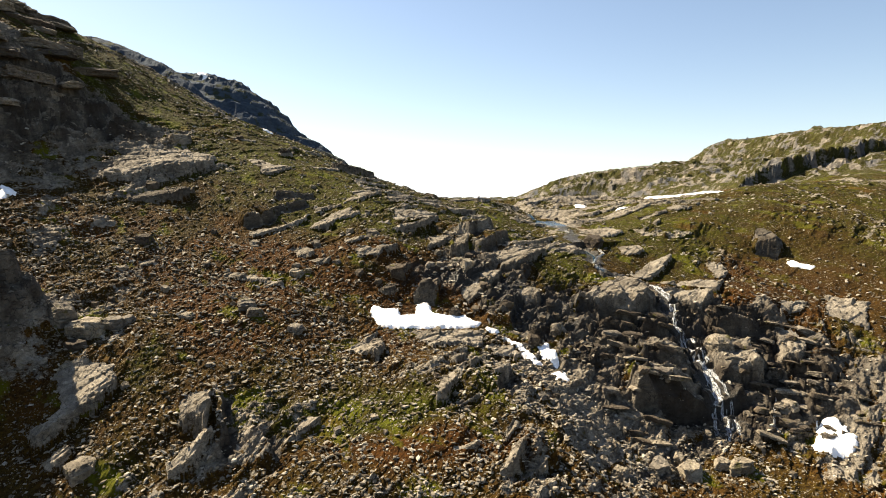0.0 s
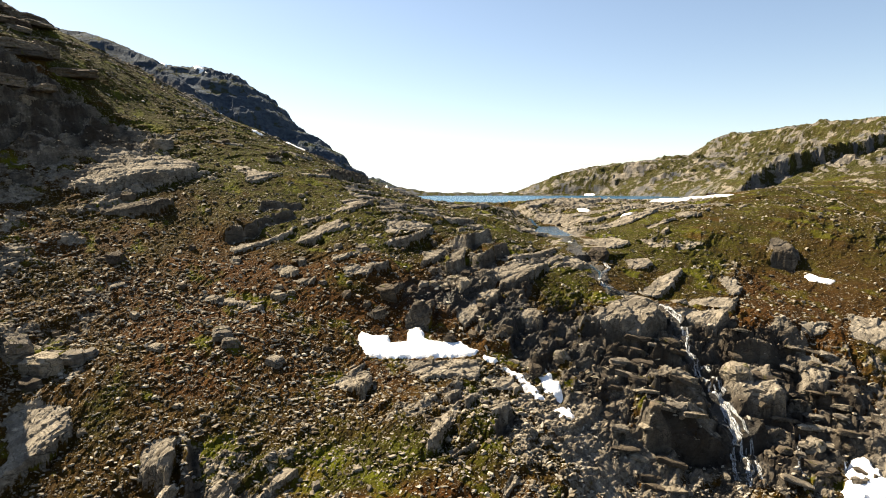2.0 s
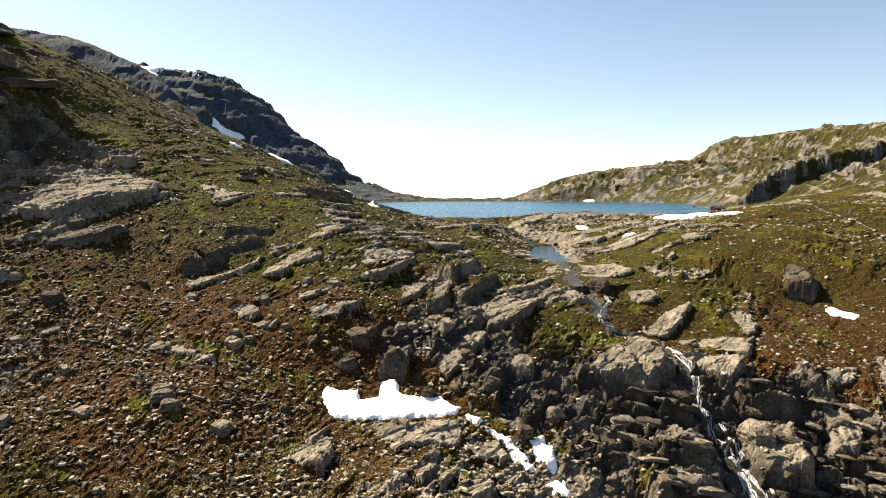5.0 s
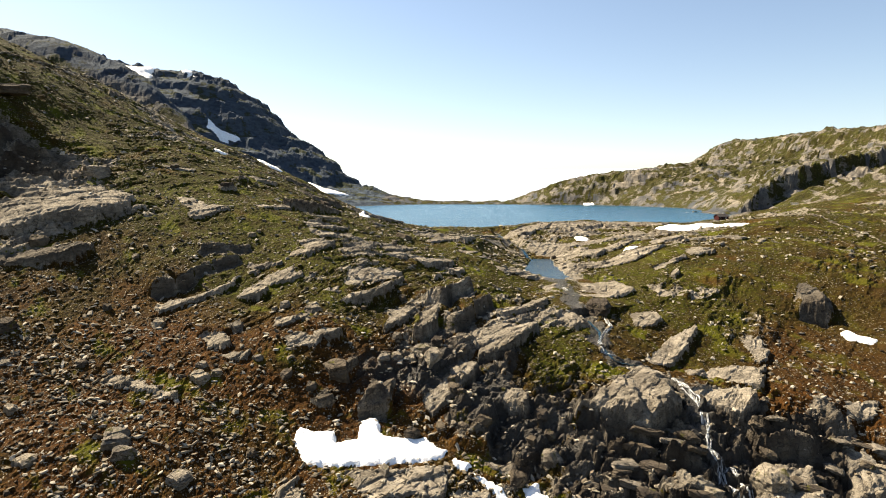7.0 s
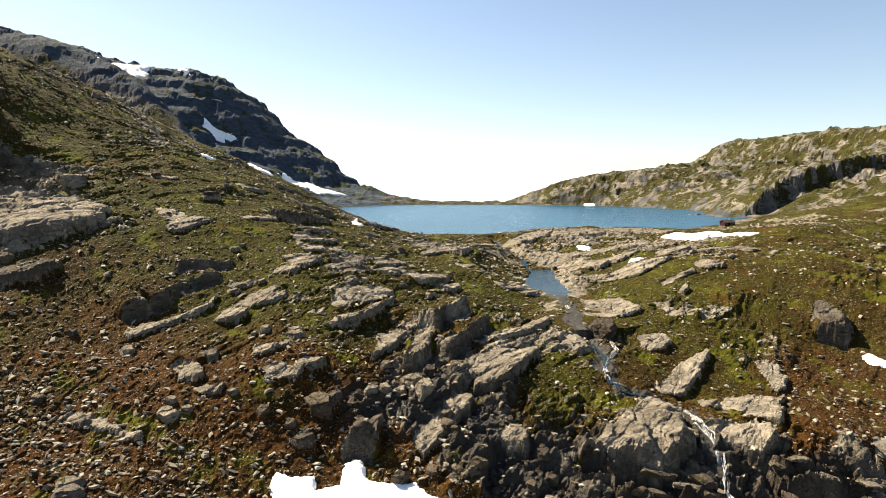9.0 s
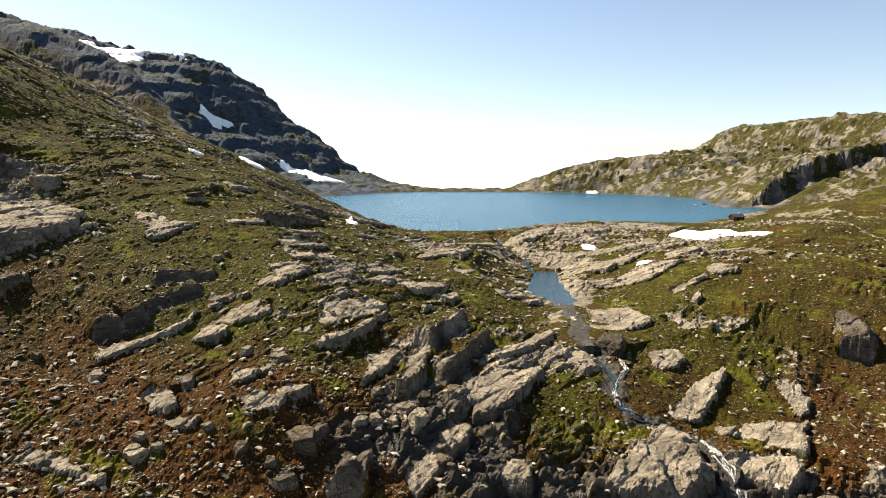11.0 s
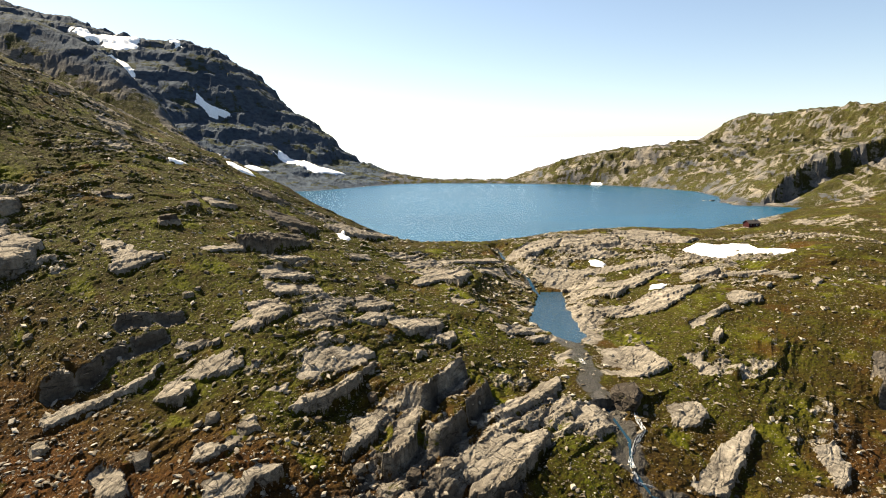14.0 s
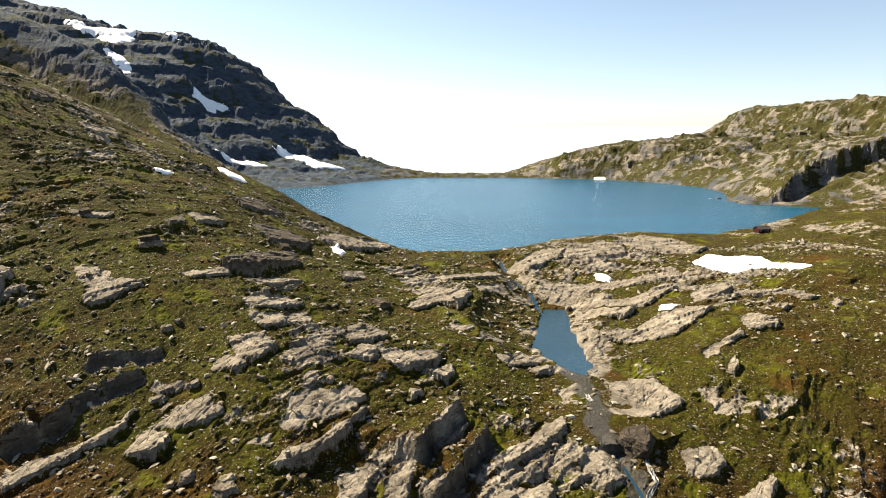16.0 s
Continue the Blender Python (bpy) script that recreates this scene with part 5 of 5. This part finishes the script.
snow_patch([(-17.1, 145.4), (-16.7, 147.3), (-10.3, 148.2), (-9.9, 145.9), (-6.5, 147.8), (-6.4, 152.2), (-3.8, 153.5), (-2.6, 149.6), (1.3, 149.6), (5.2, 150.0), (9.0, 147.3), (8.2, 145.6), (2.5, 143.7), (-5.0, 142.0), (-9.8, 140.9), (-14.1, 141.2)], 0.4, "broad old snow patch with a tongue running uphill")
snow_patch([(9.9, 145.9), (13.3, 145.1), (12.0, 143.3), (10.3, 143.8)], 0.3, "thin melting snow remnant beside the snow patch")
snow_patch([(13.5, 143.5), (16.8, 142.7), (20.0, 139.0), (21.9, 135.7), (20.1, 135.2), (17.9, 138.5), (15.4, 141.6)], 0.3, "thin melting snow strip in the stony gully")
snow_patch([(21.8, 143.0), (23.9, 144.0), (25.3, 141.4), (25.7, 137.0), (24.9, 135.5), (22.2, 137.5), (22.0, 140.2)], 0.4, "small dirty snow patch in the gully")
snow_patch([(23.2, 132.9), (26.5, 134.5), (27.2, 132.1), (26.2, 130.2), (23.9, 130.2)], 0.4, "little snow remnant beside wet rocks")
snow_patch([(77.9, 128.5), (79.6, 129.8), (82.0, 129.7), (83.1, 126.8), (83.1, 123.4), (81.9, 120.8), (79.9, 119.4), (75.8, 119.4), (73.6, 121.0), (73.8, 123.3), (76.5, 124.6), (76.5, 126.0)], 0.45, "rounded snow patch under the waterfall cliff")
snow_patch([(108.3, 198.4), (110.7, 199.5), (112.6, 196.7), (115.4, 194.5), (113.0, 192.9), (108.5, 194.7)], 0.4, "small snow patch below a rock face")
snow_patch([(97.1, 305.7), (106.5, 317.1), (120.4, 304.2), (120.4, 291.2), (126.7, 284.3), (118.1, 281.8), (109.8, 289.6), (102.1, 288.3), (98.9, 293.5)], 0.7, "long snowfield lying in a hollow near the lake")
snow_patch([(62.3, 300.7), (65.9, 301.3), (67.4, 297.1), (65.7, 293.9), (62.3, 295.6)], 0.5, "small snow remnant near the lake outlet")
snow_patch([(72.3, 263.3), (76.4, 261.5), (75.1, 258.8), (73.2, 257.8), (70.7, 259.9)], 0.5, "small snow remnant between rock slabs")
snow_patch([(-26.2, 297.3), (-23.9, 298.8), (-21.1, 295.6), (-21.3, 290.1), (-24.3, 290.9)], 0.5, "narrow snow strip among rocks by the shore")
snow_patch([(-115.8, 165.9), (-113.5, 166.4), (-109.8, 163.7), (-111.6, 159.6)], 0.6, "snow remnant in the shaded scree")
snow_patch([(-86.9, 302.9), (-85.3, 306.4), (-81.0, 307.4), (-81.0, 300.7), (-83.9, 299.2)], 0.6, "thin snow strip on the green slope")
snow_patch([(-517.7, 989.5), (-489.9, 995.1), (-475.7, 989.6), (-482.5, 1056.6), (-430.5, 1016.5), (-417.7, 980.0), (-422.3, 935.8), (-469.7, 976.8), (-485.4, 972.3)], 3, "snowfield on the top of the dark mountain")
snow_patch([(-394.8, 1030.2), (-408.8, 1098.8), (-359.9, 991.4), (-384.0, 1024.6)], 1.8, "small snow patch under the mountain crest")
snow_patch([(-424.4, 915.2), (-415.8, 928.0), (-381.3, 894.9), (-375.5, 882.1), (-380.5, 869.5), (-401.5, 892.1)], 1.5, "snow streak in a gully of the dark mountain")
snow_patch([(-316.1, 923.7), (-308.2, 926.3), (-283.8, 936.4), (-268.6, 928.9), (-282.4, 930.5), (-299.5, 909.2), (-313.9, 910.5)], 1.8, "snow gully on the dark mountain")
snow_patch([(-211.5, 890.0), (-203.9, 920.3), (-174.7, 936.2), (-152.3, 916.9), (-120.2, 922.2), (-152.1, 879.8), (-183.2, 893.5), (-205.7, 898.7)], 1.8, "long snow streak under the mountain cliffs")
snow_patch([(-257.3, 804.5), (-243.4, 807.4), (-223.7, 840.1), (-193.3, 821.2), (-214.7, 810.8), (-241.6, 806.4)], 1.5, "thin snow streak on the stony mountain foot")
snow_patch([(-83.6, 353.4), (-80.1, 356.1), (-73.3, 354.9), (-68.7, 347.6), (-74.5, 344.8), (-79.8, 346.1)], 0.8, "snow streak between spur and mountain foot")
snow_patch([(-246.7, 671.9), (-256.0, 710.9), (-255.6, 711.4), (-244.9, 672.9)], 1.3, "small snow patch on the dark cliff")
snow_patch([(200.0, 922.2), (213.3, 916.7), (215.1, 905.5), (201.6, 915.8)], 0.8, "little snow remnant on the far shore")


# FALLS
def falling_water(line, wide):
    """A strand of white water that runs down over the ledges, split and frayed, lying on the ground."""
    rng = random.Random(int(line[0][0] * 10))
    bm = bmesh.new()
    for strand in range(5):
        off = (strand - 2) * wide * 0.27
        rows = []
        for (ax, ay), (bx, by) in zip(line, line[1:]):
            n = max(2, int(math.hypot(bx - ax, by - ay) / 0.45))
            for k in range(n):
                t = k / n
                x, y = ax + (bx - ax) * t, ay + (by - ay) * t
                x += off * (0.6 + 0.9 * noise.noise((x * 0.35, y * 0.35, strand * 5.0))) + 0.3 * noise.noise((x * 0.9, y * 0.9, strand))
                w = wide * 0.15 * max(0.1, 0.55 + 1.3 * noise.noise((y * 0.45, strand * 9.0, x * 0.3)))
                z = height(x, y)
                rows.append([bm.verts.new((x + s * w, y, z + h)) for s, h in ((-1, -0.05), (-0.5, 0.16), (0, 0.2 + 0.06 * rng.random()), (0.5, 0.16), (1, -0.05))])
        for a, b in zip(rows, rows[1:]):
            if a[4].co.x - a[0].co.x < 0.05 * wide:
                continue
            for k in range(4):
                bm.faces.new((a[k], a[k + 1], b[k + 1], b[k]))
    bmesh.ops.recalc_face_normals(bm, faces=bm.faces)
    for f in bm.faces:
        f.smooth = True
    return tagged(new("water_fall", part_mesh("water_fall", bm, FOAM)), "white water running down dark rock ledges", "waterfall", kind="structure")


falling_water([(56.9, 167.7), (58.5, 163.6), (58.6, 158.7), (57.2, 153.1), (57.4, 150.2), (58.4, 146.7), (59.1, 142.9), (59.7, 142.1), (59.6, 136.3), (60.2, 132.6), (59.9, 128.5), (57.2, 123.0)], 1.7)
falling_water([(57.3, 152.6), (60.2, 150.3), (60.7, 146.2), (61.5, 142.9)], 1.1)
falling_water([(59.8, 141.9), (60.0, 134.9), (57.2, 130.5), (55.9, 125.0)], 1.1)
falling_water([(60.4, 142.1), (62.2, 132.6), (60.5, 124.6)], 0.8)
falling_water([(73.0, 138.6), (73.2, 135.8), (68.1, 126.5), (69.4, 125.3)], 0.6)
falling_water([(56.5, 171.4), (57.8, 164.9), (58.5, 160.1)], 0.5)
falling_water([(48.4, 196.1), (48.4, 190.2), (45.8, 186.0), (43.8, 182.7), (43.2, 176.7), (46.0, 175.6)], 1.0)
falling_water([(41.8, 214.6), (42.0, 211.4)], 1.0)


# ---- ledges of the waterfall cliff ----
def bed_slab(x, y, wide, deep, thick, dip, turn, kinds, label, group):
    """One slab of a cliff's bedding, jutting out of the slope."""
    ob = new("rock_ledge", pick.choice(kinds))
    z = height(x, y + 0.2 * deep)
    ob.matrix_world = Matrix.Translation((x, y, z + 0.1 * thick)) @ pose(0, 0, 0, pick.uniform(-4, 7), dip, turn) @ Matrix.Diagonal((wide / 1.75, deep / 1.75, thick / 1.4, 1))
    return tagged(ob, label, "rock ledge", group)


for row in range(15):
    y = 156 - 2.3 * row
    x = 36 + pick.uniform(0, 3) - 0.4 * row
    while x < 90:
        w = pick.uniform(1.6, 5.5)
        if pick.random() < 0.5 and not (x < 63.5 and x + w > 55.5):
            bed_slab(x + w / 2, y + 0.08 * (x - 60) + pick.uniform(-1.2, 1.2), w * 1.1, pick.uniform(1.4, 3.2), pick.uniform(0.35, 1.0), pick.uniform(4, 20), pick.uniform(-25, 30),
                     SLABS if pick.random() < 0.4 else DARK_SLABS, "layered gneiss slab jutting from the waterfall cliff", "ledges of the waterfall cliff")
        x += w * pick.uniform(0.9, 1.5)

# ---- strata of the shaded cliff ----
for row in range(8):
    s = -128 - 6.5 * row
    y = 186 + pick.uniform(0, 6)
    while y < 262:
        w = pick.uniform(7, 18)
        if pick.random() < 0.6:
            bed_slab(s + 0.35 * (y - 200) * -0.5 + pick.uniform(-2, 2), y + w / 2, w, pick.uniform(6, 10), pick.uniform(1.8, 3.6), pick.uniform(-6, 4), pick.uniform(48, 75),
                     SLABS if pick.random() < 0.6 else DARK_SLABS, "broad gneiss ledge of the shaded cliff", "ledges of the shaded cliff")
        y += w * pick.uniform(0.8, 1.2)
for k in range(14):
    x, y = 18 + 11 * pick.gauss(0, 1), 157 + 7 * pick.gauss(0, 1)
    w = pick.uniform(1.2, 3.0)
    rock(DARK_BLOCKS, x, y, w, w * pick.uniform(0.6, 1.0), w * pick.uniform(0.5, 0.9), pick.uniform(0, 180),
         "dark broken block in the gully above the snow", "boulder", "blocks in the gully", sink=0.4, lean=0.5)

# ---- cabin by the lake ----
def plain(name, colour, rough=0.8, grain=2.0):
    m, nt, bsdf = material(name)
    n = noise_tex(nt, grain, 4, 0.7, stretch=((0, 0, 0), (6, 6, 0.6)))
    nt.links.new(mix(nt, n.outputs[0], [v * 0.7 for v in colour], [v * 1.25 for v in colour]), bsdf.inputs["Base Color"])
    bsdf.inputs["Roughness"].default_value = rough
    return m


def part(name, bm, mat, parent, label=""):
    ob = new(name, part_mesh(name, bm, mat))
    ob.parent = parent
    return tagged(ob, label)


def box(bm, x0, y0, z0, x1, y1, z1):
    r = bmesh.ops.create_cube(bm, size=1.0)
    bmesh.ops.transform(bm, matrix=Matrix.Translation(((x0 + x1) / 2, (y0 + y1) / 2, (z0 + z1) / 2)) @ Matrix.Diagonal((x1 - x0, y1 - y0, z1 - z0, 1)), verts=r["verts"])
    return bm


def prism(bm, outline, y0, y1):
    a = [bm.verts.new((x, y0, z)) for x, z in outline]
    b = [bm.verts.new((x, y1, z)) for x, z in outline]
    bm.faces.new(a)
    bm.faces.new(b[::-1])
    for k in range(len(a)):
        bm.faces.new((a[k], b[k], b[(k + 1) % len(b)], a[(k + 1) % len(a)]))
    bmesh.ops.recalc_face_normals(bm, faces=bm.faces)
    return bm


def cabin(x, y, turn):
    """A small gabled cabin, 6 m by 4 m, on a stone footing."""
    red, tar, stone_m, glass = plain("red_boards", (0.042, 0.012, 0.013)), plain("roof_felt", (0.05, 0.045, 0.045)), plain("footing_stone", (0.2, 0.19, 0.17)), plain("dark_glass", (0.03, 0.035, 0.04), 0.1)
    white = plain("white_frame", (0.6, 0.58, 0.55))
    base = new("cabin")
    base.matrix_world = pose(x, y, min(height(x + dx, y + dy) for dx in (-3, 3) for dy in (-2, 2)), 0, 0, turn)
    part("footing", box(bmesh.new(), -3.05, -2.05, -0.6, 3.05, 2.05, 0.55), stone_m, base, "grey stone footing")
    wall = part("wall", prism(bmesh.new(), [(-2, 0.5), (2, 0.5), (2, 2.5), (0, 3.6), (-2, 2.5)], -3, 3), red, base, "dark red board walls")
    wall.matrix_basis = pose(0, 0, 0, 0, 0, 90)
    for s in (-1, 1):
        r = part("roof", prism(bmesh.new(), [(0, 3.62), (0, 3.82), (s * 2.5, 2.42), (s * 2.5, 2.24)], -3.35, 3.35), tar, base, "dark felt roof slope")
        r.matrix_basis = pose(0, 0, 0, 0, 0, 90)
    for wx in (-1.9, 1.5):
        w = part("window", box(bmesh.new(), wx - 0.45, -2.05, 1.2, wx + 0.45, -1.98, 2.0), white, base, "white framed window")
        part("pane", box(bmesh.new(), wx - 0.37, -2.07, 1.28, wx + 0.37, -2.05, 1.92), glass, w)
    part("door", box(bmesh.new(), -0.45, -2.06, 0.5, 0.4, -1.98, 2.3), tar, base, "dark plank door")
    part("chimney", box(bmesh.new(), 0.8, -0.3, 3.0, 1.3, 0.3, 4.3), stone_m, base, "short stone chimney")
    return tagged(base, "small dark red wooden cabin on the lake shore", "cabin")


cabin(157, 380, 14)
for x, y, w in ((222, 612, 9), (228, 613, 6), (234, 611, 5)):
    rock(BLOCKS, x, y, w, w * 0.7, 3.0, 10, "pale rock islet standing out of the lake", "rock", sink=0.35, lean=0.0, name="islet")

# ---- loose boulders ----
SPREADS = [(-88, 150, 22, 40, 40, 0.7, 2.4), (-20, 122, 40, 14, 34, 0.7, 2.0), (38, 118, 20, 14, 30, 0.8, 2.4), (-106, 195, 10, 30, 22, 0.8, 2.2),
           (-20, 195, 40, 35, 26, 0.6, 1.5), (95, 180, 28, 30, 12, 0.6, 1.4), (70, 280, 30, 40, 12, 0.8, 1.8), (-60, 240, 40, 40, 14, 0.7, 1.6)]
for cx, cy, rx, ry, count, lo, hi in SPREADS:
    for k in range(count):
        x, y = cx + rx * pick.gauss(0, 0.8), cy + ry * pick.gauss(0, 0.8)
        w = lo + (hi - lo) * pick.random() ** 2.2
        rock(LOOSE, x, y, w, w * pick.uniform(0.6, 1.0), w * pick.uniform(0.4, 0.8), pick.uniform(0, 180),
             "grey angular boulder lying loose on the slope", "boulder", "loose boulders", sink=0.22, lean=0.7)


# ---- scree and small stones ----
def stones(name, spots, label, mat, seed):
    """Many small stones in one mesh: each a cut icosahedron, turned and squashed."""
    rng = np.random.RandomState(seed)
    x, y, size = spots
    n = len(x)
    unit = np.array([(sx, sy, sz) for sz in (-1, 1) for sy in (-1, 1) for sx in (-1, 1)], float)
    faces = np.array([(0, 2, 1), (1, 2, 3), (4, 5, 6), (5, 7, 6), (0, 1, 4), (1, 5, 4), (2, 6, 3), (3, 6, 7), (0, 4, 2), (2, 4, 6), (1, 3, 5), (3, 7, 5)])
    forms = []
    for k in range(24):
        f = unit * rng.uniform(0.45, 1.0, (8, 3))
        f[4:, :2] *= rng.uniform(0.5, 0.95)
        f[:, 0] += 0.4 * rng.normal() * f[:, 1]
        forms.append(f)
    forms = np.array(forms)[rng.randint(0, 24, n)]
    sc = size[:, None] * np.stack([rng.uniform(0.8, 1.25, n), rng.uniform(0.6, 1.0, n), rng.uniform(0.12, 0.42, n)], 1)
    v = forms * sc[:, None, :] * 0.46
    a = rng.uniform(0, 6.283, n)
    t = rng.normal(0, 0.38, n)
    ca, sa, ct, st = np.cos(a)[:, None], np.sin(a)[:, None], np.cos(t)[:, None], np.sin(t)[:, None]
    vx, vz = v[..., 0] * ct + v[..., 2] * st, -v[..., 0] * st + v[..., 2] * ct
    vx, vy = vx * ca - v[..., 1] * sa, vx * sa + v[..., 1] * ca
    z = terrain(x, y)[0]
    co = np.stack([vx + x[:, None], vy + y[:, None], vz + z[:, None] + 0.12 * size[:, None]], -1)
    f = (faces[None] + (np.arange(n) * len(unit))[:, None, None]).reshape(-1, 3)
    me = bpy.data.meshes.new(name)
    me.vertices.add(n * len(unit))
    me.vertices.foreach_set("co", co.ravel())
    me.loops.add(f.size)
    me.loops.foreach_set("vertex_index", f.ravel())
    me.polygons.add(len(f))
    me.polygons.foreach_set("loop_start", np.arange(len(f)) * 3)
    me.polygons.foreach_set("loop_total", np.full(len(f), 3))
    me.polygons.foreach_set("use_smooth", np.zeros(len(f), bool))
    me.update(calc_edges=True)
    me.materials.append(mat)
    return tagged(new(name, me), label, "stones", kind="stuff")


def stone_material():
    m, nt, bsdf = material("loose_stone")
    geo = nt.nodes.new("ShaderNodeNewGeometry")
    col = ramp(nt, geo.outputs["Random Per Island"], [(0.0, (0.055, 0.043, 0.030)), (0.35, (0.17, 0.14, 0.10)), (0.75, (0.265, 0.233, 0.185)), (1.0, (0.40, 0.36, 0.295))])
    f = noise_tex(nt, 3.0, 3, 0.7)
    nt.links.new(mix(nt, ramp(nt, f.outputs[0], grey(0.4, 0.65, 0.0, 0.5)), col, (0.070, 0.062, 0.051)), bsdf.inputs["Base Color"])
    bsdf.inputs["Roughness"].default_value = 0.9
    bump(nt, bsdf, f.outputs[0], 0.1)
    return m


def scatter_spots(count, seed):
    """Places thick where scree lies and thin elsewhere, fewer and larger with distance."""
    rng = np.random.RandomState(seed)
    y = 92 + 250 * rng.rand(count * 4) ** 1.5
    x = -0.78 * y + rng.rand(count * 4) * 1.56 * y
    x = np.where(rng.rand(count * 4) < 0.75, np.clip(x, -150, 150), x)
    _, mk = terrain(x, y)
    clump = 0.5 + 0.5 * fbm(x / 8, y / 8, 3) + 0.4 * fbm(x / 40 + 9, y / 40, 2)
    want = np.clip(0.30 + 0.9 * mk["scree"], 0, 1) * np.clip(clump + 0.12, 0.05, 1.2) * (1 - 0.4 * mk["green"].clip(0, 1)) * (1 - 0.75 * bump_at(x, y, 105, 212, 45, 55))
    want = want * np.where(mk["rock"] > 0.7, 0.25, 1.0)
    keep = (rng.rand(count * 4) < want) & (outline_distance(x, y, LAKE_SHORE) > 2) & (outline_distance(x, y, POOL_SHORE) > 1)
    x, y = x[keep][:count], y[keep][:count]
    size = (0.13 + 1.15 * rng.rand(len(x)) ** 4.8) * (0.7 + y / 300)
    return x, y, size


stones("scree", scatter_spots(80000, 3), "loose grey stones strewn over heath and scree", stone_material(), 4)
